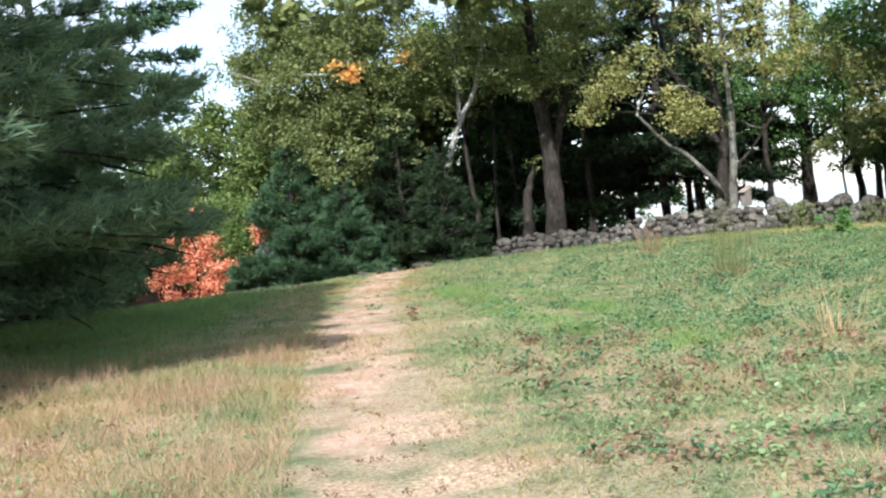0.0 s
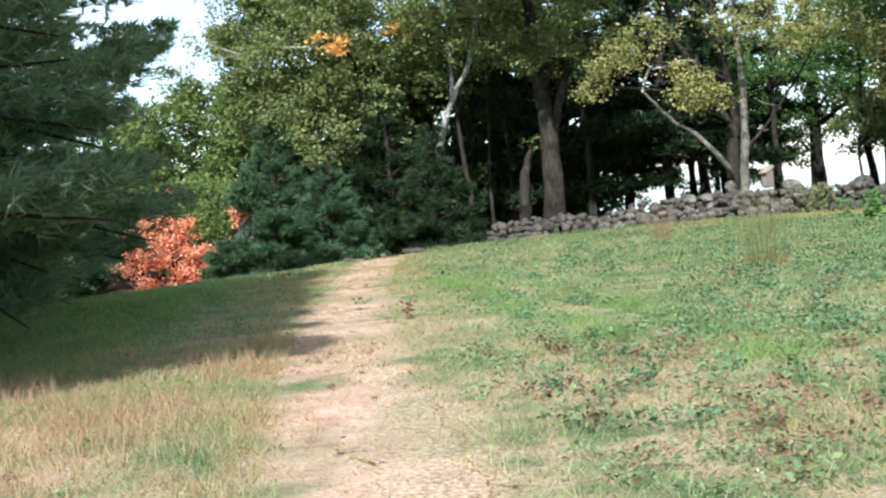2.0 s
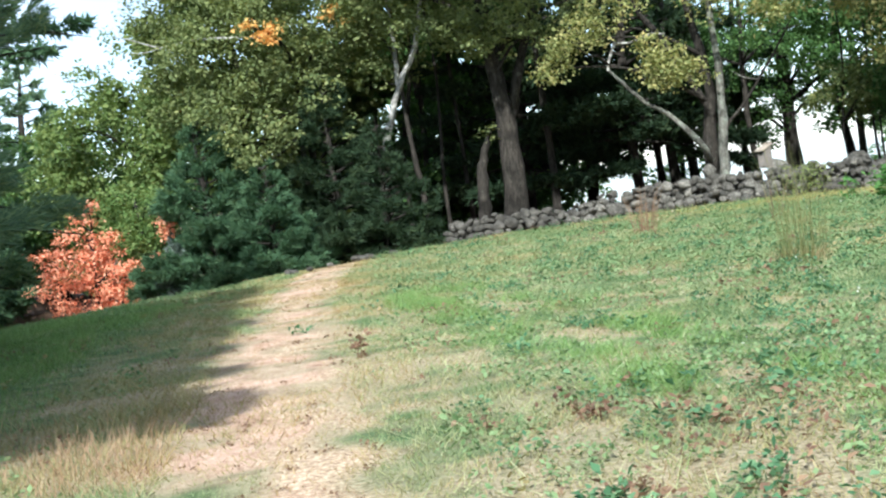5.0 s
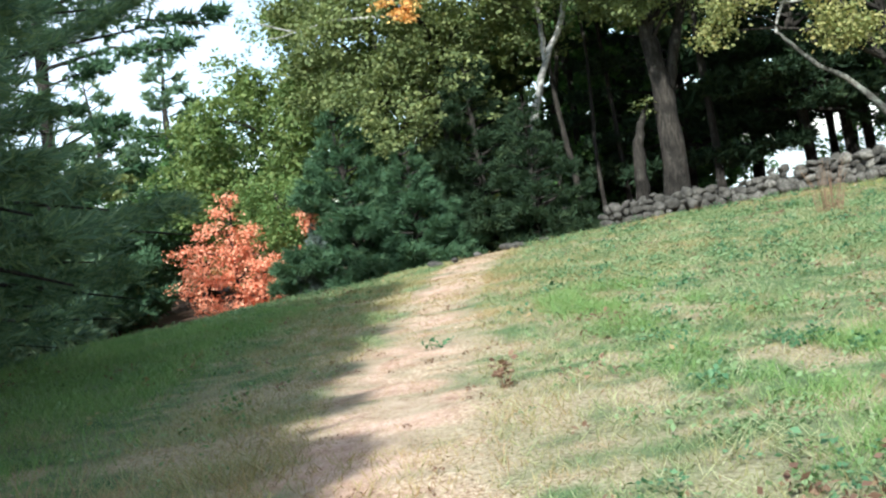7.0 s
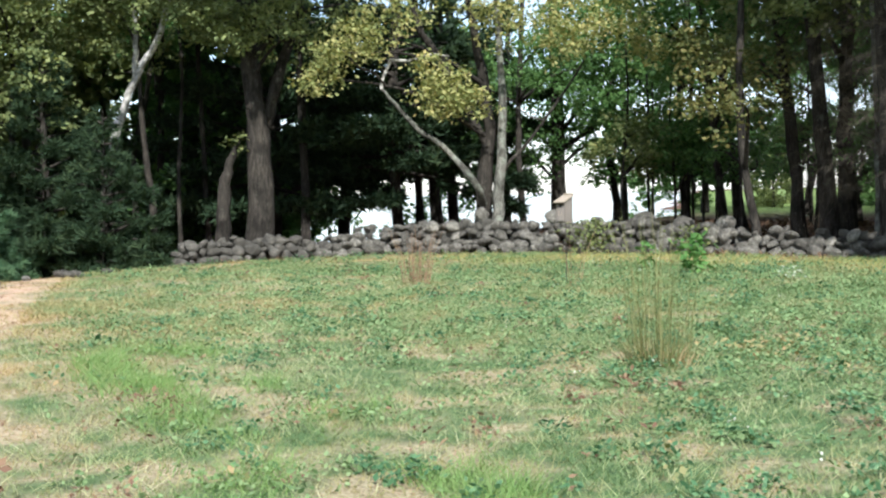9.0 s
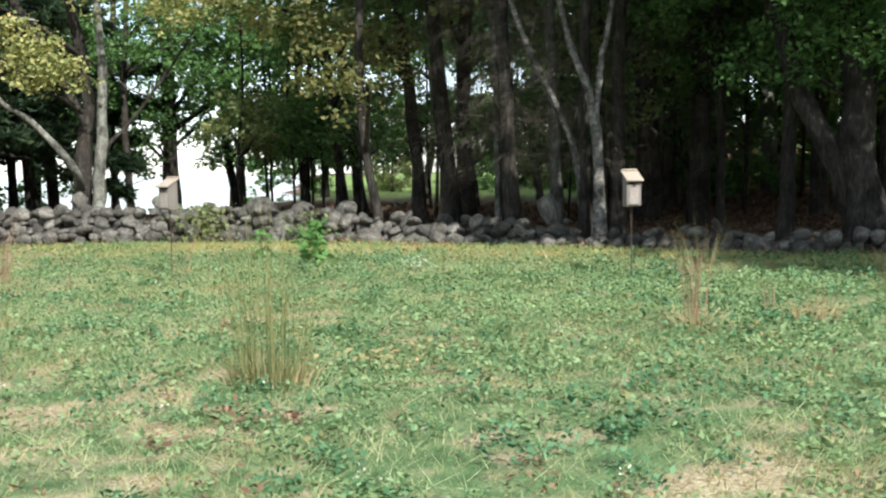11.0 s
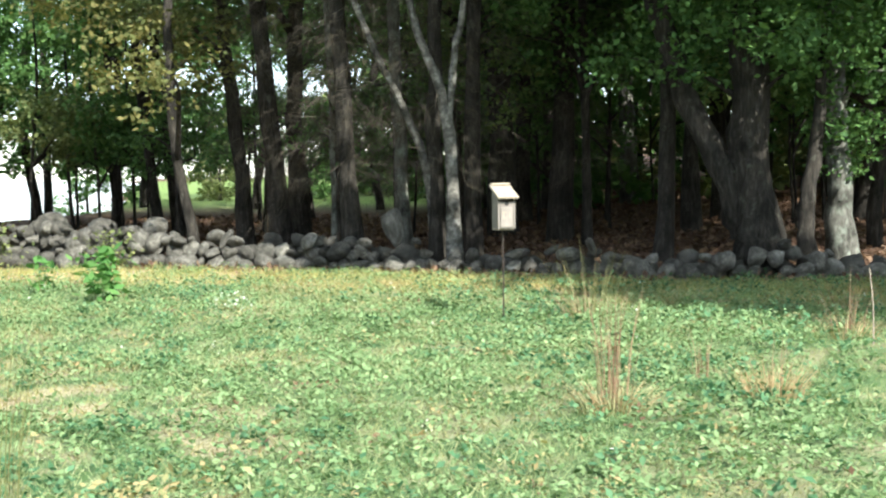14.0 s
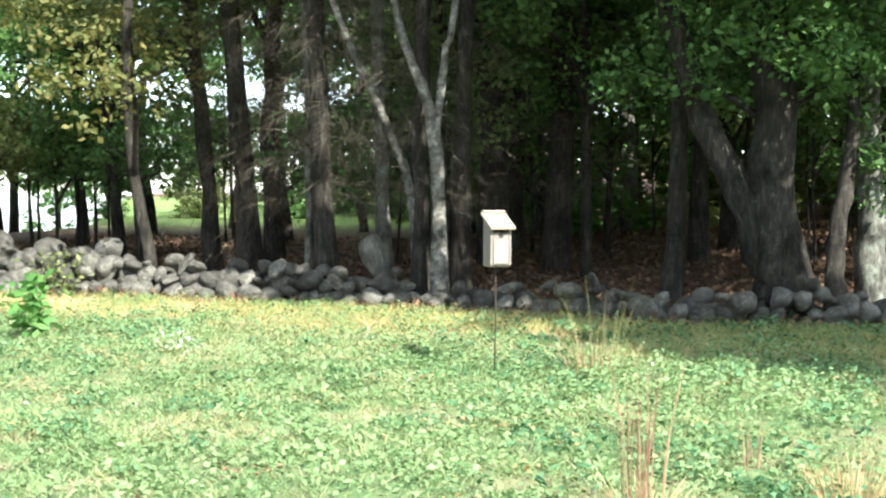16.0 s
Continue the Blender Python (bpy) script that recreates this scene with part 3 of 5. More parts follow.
conifer("hemlock", "dark dense hemlock at the wood's edge", -1.9, 30.8, 3.6, 0.08, 0.1, 1.8, HEMLOCK, 50, 0.2, 13, 50, seed=18, long_needles=True, taper=1.0, uneven=0.9, group="young conifers at the wood's edge")

# Pine out of view, added to cast the shade along the track's left side.
conifer("white_pine", "unseen high-crowned white pine added to shade the track's edge", -6.5, -0.8, 18, 0.26, 6.9, 3.9, NEEDLE, 33, 0.25, 8, 150, seed=61, taper=1.15, uneven=0.2, group="pines beside the track")
conifer("white_pine", "big dark pine with long boughs against the sky", -17.4, 38.0, 16, 0.26, 0.4, 3.4, YOUNG_NEEDLE, 20, 0.28, 9, 70, seed=63, taper=3.0, uneven=0.6, long_boughs=((8.4, -12, 5.6), (9.3, 4, 6.3), (10.2, -20, 6.4), (10.9, -6, 6.6), (12.0, -14, 6.2), (12.8, 6, 5.8)), group="far pines")
conifer("white_pine", "dim blue-green pine rising out of the hollow", -15.6, 33.5, 5.2, 0.14, 0.2, 3.0, YOUNG_NEEDLE, 34, 0.24, 9, 70, seed=64, group="far pines")
conifer("spruce", "small grey-blue spruce beside the scarlet maple", -7.55, 30.6, 1.75, 0.04, 0.05, 0.55, SPRUCE_NEEDLE, 110, 0.09, 14, 60, seed=65, uneven=0.5, group="young conifers at the wood's edge")

# the wood's edge in the hollow
tree("maple", "broad green maple turning yellow behind the conifers", [straight(-9.5, 38.0, 6.5, 0.25)], BARK,
     ball_of_clumps(-10.2, 37.0, 3.2, 3.0, 3.4, 74, 0.95, 420, 21) + ball_of_clumps(-7.2, 37.5, 6.6, 3.2, 3.2, 46, 0.95, 420, 22) + ball_of_clumps(-7.4, 35.6, 3.2, 2.0, 2.2, 34, 0.8, 420, 26), MAPLE, 0.15, 8)
tree("maple", "green maple with yellowing top in the hollow", [straight(-14.0, 41.0, 5.5, 0.22)], BARK,
     ball_of_clumps(-13.6, 41.0, 2.9, 3.0, 3.0, 56, 0.9, 340, 23), GREEN, 0.15, 6)
tree("maple", "small green maple behind the scarlet bush", [straight(-9.2, 33.6, 3.4, 0.1)], BARK,
     ball_of_clumps(-8.9, 33.2, 1.5, 1.3, 1.4, 26, 0.5, 260, 24) + [(-8.9, 31.9, 1.5, 0.45, 420), (-8.5, 31.9, 1.0, 0.4, 360), (-9.2, 31.8, 1.0, 0.35, 300)], SUNNY, 0.1, 5)
scarlet = [(-9.85, 31.2, 2.15, 0.22, 170), (-10.0, 31.2, 1.75, 0.3, 260), (-10.35, 31.1, 1.35, 0.36, 320), (-9.75, 31.2, 1.15, 0.3, 240), (-10.6, 31.0, 0.85, 0.4, 380), (-10.0, 31.1, 0.65, 0.42, 400),
           (-9.35, 31.3, 0.35, 0.45, 430), (-8.75, 31.5, 0.2, 0.4, 380), (-10.85, 30.9, 0.3, 0.4, 360), (-10.2, 31.0, 0.1, 0.45, 420), (-9.6, 31.2, -0.25, 0.5, 480), (-8.9, 31.4, -0.3, 0.42, 380),
           (-10.7, 30.9, -0.4, 0.45, 400), (-10.1, 31.0, -0.75, 0.5, 430), (-9.3, 31.3, -0.8, 0.45, 380), (-8.4, 31.5, -0.1, 0.3, 220), (-8.0, 31.5, 0.1, 0.28, 190), (-8.05, 31.5, -0.35, 0.3, 200), (-8.3, 31.5, 0.45, 0.2, 110), (-11.2, 30.8, 0.9, 0.28, 170), (-11.25, 30.8, 0.0, 0.3, 190)]
tree("red_maple", "scarlet and orange young maple in autumn colour", [([(-9.8, 31.2, gz(-9.8, 31.2)), (-9.9, 31.2, 0.0), (-9.8, 31.2, 1.8)], [0.06, 0.04, 0.02])], BARK, scarlet + ball_of_clumps(-9.8, 31.4, 0.1, 1.1, 1.5, 22, 0.3, 170, 25), RED, 0.085, 10)
tree("red_maple", "small orange-red sapling among green leaves", [([(-7.95, 31.9, gz(-7.95, 31.9)), (-7.9, 31.8, 0.5), (-7.9, 31.8, 1.6)], [0.03, 0.025, 0.01])], BARK,
     [(-7.9, 31.7, 1.5, 0.3, 260), (-8.0, 31.7, 1.1, 0.22, 140)], RED, 0.1, 2)
tree("birch", "white-barked birch leaning over olive leaves", [([(-2.2, 31.7, gz(-2.2, 31.7)), (-1.7, 31.7, 2.8), (-1.22, 31.75, 4.2), (-0.56, 31.75, 5.5), (0.0, 31.8, 8.5)], [0.12, 0.105, 0.085, 0.07, 0.035]),
     ([(-1.22, 31.75, 4.1), (-1.2, 31.7, 5.45), (-1.3, 31.7, 8.0)], [0.075, 0.055, 0.03])], WHITE_BARK,
     ball_of_clumps(-1.6, 32.4, 6.8, 2.2, 1.3, 18, 0.8, 340, 31), OLIVE, 0.11, 0, upper=ball_of_clumps(-2, 32.5, 9.5, 3.5, 2, 14, 1.2, 120, 32))
tree("oak", "olive-green oak with some orange leaves and a bare pale branch", [straight(-6.3, 35.5, 8, 0.26),
     ([(-4.6, 32.4, 6.1), (-5.6, 31.9, 6.15), (-6.5, 31.7, 6.2), (-7.4, 31.6, 6.1), (-8.3, 31.6, 6.45), (-9.0, 31.6, 6.6)], [0.045, 0.038, 0.032, 0.024, 0.015, 0.006], WHITE_BARK),
     ([(-7.2, 31.6, 6.12), (-7.9, 31.5, 6.0), (-8.6, 31.5, 6.15)], [0.016, 0.011, 0.005], WHITE_BARK)], BARK,
     [(-6.7, 31.6, 5.9, 1.1, 800), (-4.9, 31.8, 5.0, 1.1, 900), (-3.5, 32.0, 4.3, 0.9, 800), (-5.9, 31.8, 4.1, 0.9, 700), (-4.7, 31.9, 3.2, 0.8, 600), (-2.9, 32.2, 3.4, 0.5, 300), (-5.6, 30.4, 3.4, 0.5, 380), (-5.2, 30.2, 2.8, 0.4, 300), (-6.3, 30.6, 4.0, 0.5, 340), (-4.5, 30.5, 3.7, 0.5, 340)]
     + ball_of_clumps(-6.2, 34.0, 6.2, 3.0, 2.8, 46, 0.9, 420, 33) + ball_of_clumps(-3.9, 33.4, 6.6, 2.6, 2.2, 34, 0.95, 420, 35), OLIVE, 0.12, 8, upper=ball_of_clumps(-6, 35, 10, 3.5, 2.5, 14, 1.2, 120, 34))
tree("maple", "orange spray of a maple among olive leaves", [straight(-4.2, 34.0, 7.5, 0.1)], BARK, [(-4.4, 30.6, 6.0, 0.42, 260), (-4.9, 30.8, 6.25, 0.22, 70), (-2.6, 31.3, 6.3, 0.3, 90)], ORANGE, 0.12, 3)
for px, py, pr, ph in ((-1.37, 35.7, 0.09, 9), (-0.96, 36.7, 0.11, 10), (0.4, 34.8, 0.08, 9), (-0.3, 33.0, 0.06, 7), (2.8, 33.8, 0.12, 10)):
    tree("ash", "thin dark woodland trunk behind the wall's end", [straight(px, py, ph, pr, (0.02 * rng.normal(), 0))], BARK, ball_of_clumps(px, py, 6.8, 1.8, 1.4, 9, 0.8, 170, int(px * 10 + 900)), OLIVE, 0.13, 3, group="thin trunks behind the wall's end")
# Its upper crown, out of view, is set sunward to shade the trunk.
tree("oak", "thick grey-brown oak trunk forking behind the wall", [([(1.53, 31.2, gz(1.5, 31.2)), (1.52, 31.2, 2.7), (1.33, 31.2, 4.65), (1.1, 31.2, 8.5)], [0.34, 0.27, 0.2, 0.1]),
     ([(1.52, 31.2, 2.6), (2.1, 31.2, 4.5), (2.9, 31.1, 7.0)], [0.17, 0.13, 0.07])], BARK,
     [(1.0, 30.2, 5.2, 0.9, 600), (2.6, 30.0, 5.0, 0.9, 600), (0.0, 30.4, 5.6, 1.0, 700)] + ball_of_clumps(1.4, 31.2, 6.6, 3.0, 1.9, 36, 0.85, 400, 41), OLIVE, 0.11, 8, upper=ball_of_clumps(1.5, 28.6, 9.3, 3.8, 1.6, 18, 1.3, 190, 42))
tree("ash", "slender dark grey trunk at the wall's end", [([(-0.85, 32.2, gz(-0.85, 32.2)), (-0.95, 32.2, 1.6), (-1.12, 32.25, 3.2), (-1.2, 32.3, 6.5)], [0.10, 0.08, 0.065, 0.035])], BARK, ball_of_clumps(-1.2, 32.6, 5.6, 1.4, 1.0, 10, 0.6, 200, 45), OLIVE, 0.11, 3)
tree("snag", "short broken dark snag against the wall", [([(0.66, 30.9, gz(0.7, 30.9)), (0.72, 30.95, 1.7), (1.0, 30.95, 2.6)], [0.2, 0.14, 0.06])], BARK, [(1.05, 30.9, 2.7, 0.3, 60)], OLIVE, 0.1, 1)

# the many-stemmed yellow tree behind the wall
yellow = [(3.16, 29.0, 4.5, 0.55, 520), (2.7, 29.1, 4.0, 0.35, 300), (3.6, 29.0, 4.9, 0.55, 480), (5.54, 28.6, 3.75, 0.4, 380), (5.2, 28.7, 4.1, 0.35, 320), (5.9, 28.5, 3.5, 0.35, 320),
          (6.75, 28.3, 5.3, 0.7, 620), (7.9, 28.0, 5.1, 0.7, 620), (9.0, 27.7, 4.9, 0.55, 520), (9.6, 27.5, 4.4, 0.35, 280), (7.9, 28.0, 4.6, 0.4, 300), (4.4, 28.9, 5.3, 0.6, 420), (5.4, 28.5, 3.35, 0.28, 220), (5.0, 28.6, 3.65, 0.25, 180)]
tree("crab_apple", "many-stemmed tree with yellow leaves and crooked pale limbs", [
    ([(6.42, 29.6, gz(6.4, 29.6)), (6.5, 29.6, 1.9), (6.57, 29.56, 3.24), (6.29, 29.63, 5.0), (5.9, 29.7, 7.5)], [0.22, 0.17, 0.13, 0.10, 0.05]),
    ([(6.52, 28.95, 0.1), (6.6, 28.95, 1.2), (6.72, 28.9, 2.6), (6.68, 28.9, 4.4), (6.6, 28.9, 7.5)], [0.15, 0.13, 0.11, 0.08, 0.05], GREY_BARK),
    ([(6.4, 29.5, 1.2), (6.1, 28.9, 1.65), (5.46, 29.0, 2.42), (4.84, 29.1, 2.9), (4.34, 29.15, 3.45), (4.08, 29.2, 3.76)], [0.09, 0.08, 0.062, 0.05, 0.042, 0.03], GREY_BARK),
    ([(4.08, 29.2, 3.74), (4.13, 29.2, 4.0), (4.27, 29.2, 4.3), (4.36, 29.2, 4.38), (4.74, 29.12, 4.36), (5.15, 29.06, 4.5), (5.55, 28.95, 4.44)], [0.036, 0.034, 0.036, 0.034, 0.028, 0.02, 0.012], WHITE_BARK),
    ([(4.2, 29.2, 3.8), (3.9, 29.1, 4.1), (3.6, 29.05, 4.2), (3.2, 29.0, 4.6)], [0.024, 0.02, 0.016, 0.008]),
    ([(7.6, 28.65, 3.02), (7.2, 28.5, 3.12), (6.95, 28.5, 3.3)], [0.022, 0.016, 0.008], PALE_BARK),
    ([(6.6, 28.95, 1.6), (6.83, 28.88, 2.08), (7.32, 28.74, 2.63), (8.04, 28.5, 3.66), (8.5, 28.4, 4.4)], [0.045, 0.04, 0.034, 0.028, 0.016]),
    ([(6.5, 29.6, 2.6), (5.6, 30.6, 4.7), (5.2, 30.7, 5.4), (5.0, 30.8, 7.5)], [0.09, 0.08, 0.08, 0.05])], BARK,
    [(cx, cy, cz, cr * 1.55, int(cn * 1.45)) for cx, cy, cz, cr, cn in yellow] + ball_of_clumps(6.6, 28.8, 6.8, 3.4, 1.2, 18, 0.8, 260, 43), YELLOW, 0.1, 3)

# the wood along the wall
tree("ash", "dark tall ash trunk with hanging green leaves", [straight(11.05, 38.9, 11, 0.24)], BARK,
     [(11.8, 37.8, 3.8, 0.8, 420), (12.6, 37.5, 4.4, 0.9, 460), (11.0, 38.0, 3.9, 0.6, 300), (13.8, 37.0, 3.8, 0.8, 420), (12.6, 37.5, 2.9, 0.6, 300), (9.9, 38.2, 3.3, 0.8, 260), (9.5, 38.2, 2.5, 0.7, 130), (10.3, 38.0, 2.2, 0.7, 120), (11.9, 37.8, 2.1, 0.7, 150), (13.2, 37.4, 2.2, 0.7, 150), (8.6, 38.3, 3.4, 0.8, 220), (12.4, 37.6, 3.4, 0.9, 420), (13.4, 37.3, 3.1, 0.8, 380), (10.6, 37.9, 2.9, 0.7, 260), (14.6, 37.0, 2.8, 0.7, 300), (9.2, 38.2, 4.2, 0.8, 360)] + ball_of_clumps(12.2, 37.5, 6.4, 2.8, 1.8, 26, 0.9, 300, 51), GREEN, 0.13, 8)
for k, (px, py, pr, ph, lean) in enumerate(((6.86, 37.0, 0.17, 10, 0.0), (6.75, 39.3, 0.13, 10, 0.0), (9.3, 36.5, 0.1, 9, 0.02), (10.54, 31.6, 0.04, 5, 0.01), (11.5, 30.7, 0.035, 5, -0.02), (12.5, 32.3, 0.045, 6, 0.02))):
    tree("ash" if k < 3 else "sapling", "dark bole standing behind the wall" if k < 3 else "thin dark sapling behind the wall", [straight(px, py, ph, pr, (lean, 0))], BARK,
         ball_of_clumps(px + 0.3, py - 0.3, 4.9 if k < 3 else 2.5, 2.0 if k < 3 else 1.15, 1.5 if k < 3 else 0.75, 16, 0.55, 210, 60 + k), OLIVE if k == 3 else GREEN, 0.11, 5, group="boles against the sky")
WOOD = [  # x, y, radius, height, lean, bark, crown height, leaf
    (12.35, 29.8, 0.11, 10, (-0.09, 0), BARK, 5.0, GREEN), (13.5, 31.2, 0.14, 11, (-0.08, 0), BARK, 5.6, GREEN), (10.56, 24.3, 0.085, 9, (-0.03, 0), BARK, 3.5, BRONZE),
    (12.65, 26.6, 0.14, 11, (-0.12, 0.05), BARK, 5.2, OLIVE), (12.57, 25.2, 0.17, 12, (-0.08, 0.03), BARK, 5.8, OLIVE), (13.8, 26.7, 0.16, 12, (-0.03, 0), BARK, 6.0, GREEN),
    (12.9, 24.0, 0.09, 9, (-0.02, 0), GREY_BARK, 5.4, OLIVE), (12.18, 22.3, 0.14, 11, (-0.035, 0.01), BARK, 6.2, OLIVE), (13.3, 22.6, 0.12, 10, (-0.02, 0), GREY_BARK, 6.2, GREEN),
    (13.0, 21.4, 0.12, 11, (0.0, 0), BARK, 6.4, GREEN), (13.9, 21.7, 0.13, 12, (0.0, 0), BARK, 6.5, GREEN), (17.3, 25.1, 0.26, 14, (0.0, 0), BARK, 5.6, GREEN),
    (19.5, 27.1, 0.18, 13, (0.01, 0), BARK, 5.2, GREEN), (16.6, 22.7, 0.2, 13, (-0.01, 0), BARK, 5.0, GREEN), (16.2, 21.6, 0.08, 9, (0.0, 0), BARK, 4.4, GREEN),
    (22.3, 26.6, 0.2, 13, (-0.02, 0), GREY_BARK, 5.4, GREEN), (15.4, 19.2, 0.13, 11, (0.02, 0), BARK, 4.6, GREEN), (18.6, 21.5, 0.15, 12, (0.02, 0), BARK, 4.6, GREEN),
    (20.4, 22.4, 0.14, 12, (-0.02, 0), BARK, 4.4, GREEN), (21.5, 20.0, 0.2, 12, (0.0, 0), BARK, 4.2, GREEN), (18.2, 17.6, 0.1, 9, (0.02, 0), BARK, 3.8, GREEN),
    (20.3, 30.5, 0.2, 13, (0, 0), BARK, 6.2, GREEN), (24.8, 29.0, 0.22, 13, (0, 0), BARK, 5.6, GREEN), (25.5, 23.5, 0.22, 13, (0, 0), BARK, 5.2, GREEN), (16.5, 31.5, 0.18, 12, (0, 0), BARK, 6.2, GREEN)]
def dead_twigs(root, px, py, lean, low, high, count, r):
    """Drooping bare side twigs round a shaded trunk, each with finer side shoots."""
    z = low + (high - low) * r.random(count)
    a = r.random(count) * 2 * math.pi
    ln = 0.5 + 1.2 * r.random(count)
    start = np.stack([px + lean[0] * z, py + lean[1] * z, gz(px, py) + z], 1)
    way = np.stack([np.cos(a), np.sin(a), r.normal(-0.15, 0.2, count)], 1) * ln[:, None]
    a0, a1, wd = [start], [start + way + np.array([0, 0, -0.12])], [np.full(count, 0.008)]
    for _ in range(13):
        q = 0.25 + 0.75 * r.random(count)
        foot = start + way * q[:, None]
        a0.append(foot)
        a1.append(foot + way * 0.18 + r.normal(0, 0.16, (count, 3)) + np.array([0, 0, -0.16]))
        wd.append(np.full(count, 0.0055))
    a0, a1, wd = np.concatenate(a0), np.concatenate(a1), np.concatenate(wd)
    side = np.cross(a1 - a0, r.normal(0, 1, a0.shape))
    side *= (wd / (np.linalg.norm(side, axis=1) + 1e-9))[:, None] / 2
    v = np.stack([a0 - side, a0 + side, a1], 1).reshape(-1, 3) - np.array(root.location)
    tagged(mesh_object("twig_spray", v, np.arange(len(v)).reshape(-1, 3), TWIG, root, "bare drooping brown twigs"), kind="stuff")


for k, (px, py, pr, ph, lean, bark, cz, leaf) in enumerate(WOOD):
    cx, cy = px + lean[0] * cz, py + lean[1] * cz
    near = k in (2, 6, 7, 8, 9, 10, 14, 16)
    one = tree("woodland_tree", {BARK: "dark upright", GREY_BARK: "pale grey"}[bark] + (" woodland trunk with bronze-olive leaves" if leaf == BRONZE else " woodland trunk rising from the leaf litter"), [straight(px, py, ph, pr, lean)], bark,
         ball_of_clumps(cx - 0.4, cy - 0.4, cz, 1.9 if near else 2.7, 1.2 if near else 1.7, 12 if near else 20, 0.7, 190, 100 + k), leaf, 0.1 if near else 0.14, 4, "trees of the wood",
         # Beyond x 12.8 an unseen upper crown overhangs sunward to shade trunks and wall.
         upper=() if px < 12.8 else ball_of_clumps(cx - 1.2, cy - 2.4, max(cz + 3.2, 8.2), 3.6, 1.5, 13, 1.2, 120, 150 + k))
    if k in (3, 4, 5, 6, 7, 8, 9, 10, 13, 14):
        dead_twigs(one, px, py, lean, 1.3, 6.0, 260 if k in (4, 6, 7, 8) else 130, np.random.default_rng(400 + k))
tree("birch", "mottled grey birch forking above the wall", [([(12.88, 20.8, gz(12.9, 20.8)), (12.82, 20.86, 2.3), (12.58, 21.0, 3.2), (12.4, 21.2, 4.0), (12.0, 21.5, 7)], [0.10, 0.085, 0.06, 0.055, 0.03]),
     ([(12.82, 20.86, 2.2), (12.92, 20.8, 3.3), (13.0, 20.7, 4.0), (13.3, 20.6, 7)], [0.058, 0.05, 0.045, 0.025])], PALE_BARK, ball_of_clumps(12.6, 20.8, 6.2, 1.8, 0.9, 9, 0.7, 200, 71), OLIVE, 0.1, 3)
tree("birch", "pale birch leaning across the darker trunks", [([(13.05, 21.4, gz(13, 21.4)), (12.9, 21.5, 1.6), (12.64, 21.6, 2.4), (12.33, 21.8, 3.15), (11.98, 22.0, 4.1), (11.3, 22.4, 6.5)], [0.08, 0.068, 0.058, 0.05, 0.044, 0.025])], PALE_BARK,
     ball_of_clumps(11.5, 22.2, 6.4, 1.4, 0.8, 7, 0.6, 180, 72), OLIVE, 0.1, 3)
# The dense upper crown is unseen and set sunward to keep this trunk dark.
tree("oak", "massive dark forked oak behind the wall", [([(15.32, 17.4, gz(15.3, 17.4)), (15.25, 17.5, 1.58), (15.25, 17.5, 2.6), (15.18, 17.6, 3.9), (15.1, 17.7, 9)], [0.31, 0.26, 0.245, 0.21, 0.11]),
     ([(15.22, 17.55, 0.7), (15.1, 17.65, 1.2), (14.83, 18.0, 2.24), (14.52, 18.4, 3.5), (14.2, 18.8, 7)], [0.2, 0.19, 0.16, 0.14, 0.07]),
     ([(15.72, 17.0, gz(15.72, 17.0) - 0.1), (15.8, 16.95, 1.4), (16.05, 16.9, 3.4)], [0.13, 0.10, 0.06]), ([(15.0, 17.3, gz(15.0, 17.3) - 0.1), (15.02, 17.3, 0.8), (15.12, 17.35, 1.7)], [0.17, 0.13, 0.08])], BARK,
     [(15.6, 17.4, 3.2, 0.7, 520), (16.1, 17.2, 2.8, 0.55, 420), (16.3, 16.8, 3.5, 0.7, 520), (14.9, 18.3, 3.5, 0.7, 480), (14.4, 18.9, 3.1, 0.6, 420), (15.3, 18.0, 2.9, 0.5, 360), (14.9, 16.7, 3.3, 0.6, 330), (15.3, 16.6, 2.9, 0.5, 260), (14.5, 17.2, 3.5, 0.6, 330), (15.4, 16.9, 3.7, 0.7, 380), (14.3, 17.9, 3.0, 0.45, 200),
      (13.9, 16.3, 4.2, 0.75, 420), (14.7, 15.6, 4.0, 0.75, 420), (15.3, 15.2, 4.5, 0.8, 420), (14.2, 15.2, 4.9, 0.8, 420), (13.4, 17.0, 4.6, 0.8, 420), (14.4, 16.2, 3.1, 0.4, 200)]
     + ball_of_clumps(15.6, 17.2, 4.6, 2.2, 1.1, 26, 0.65, 300, 73), GREEN, 0.1, 8, upper=ball_of_clumps(14.6, 14.6, 7.6, 4.2, 1.8, 30, 1.3, 230, 74), sides=14)
tree("maple", "lichened pale grey trunk lit by the sun at the wall", [([(16.64, 17.04, gz(16.64, 17.04)), (16.55, 17.16, 2.7), (16.4, 17.35, 8)], [0.20, 0.165, 0.155, 0.14, 0.07])], GREY_BARK,
     [(16.3, 16.6, 2.1, 0.4, 320), (16.6, 17.0, 1.7, 0.35, 260), (15.7, 16.2, 3.2, 0.5, 380), (16.6, 16.2, 2.8, 0.5, 380)] + ball_of_clumps(15.9, 16.2, 4.2, 1.6, 0.8, 14, 0.5, 260, 75), GREEN, 0.09, 6,
     upper=ball_of_clumps(16.5, 15.5, 8, 3, 1.6, 12, 1.2, 120, 76))
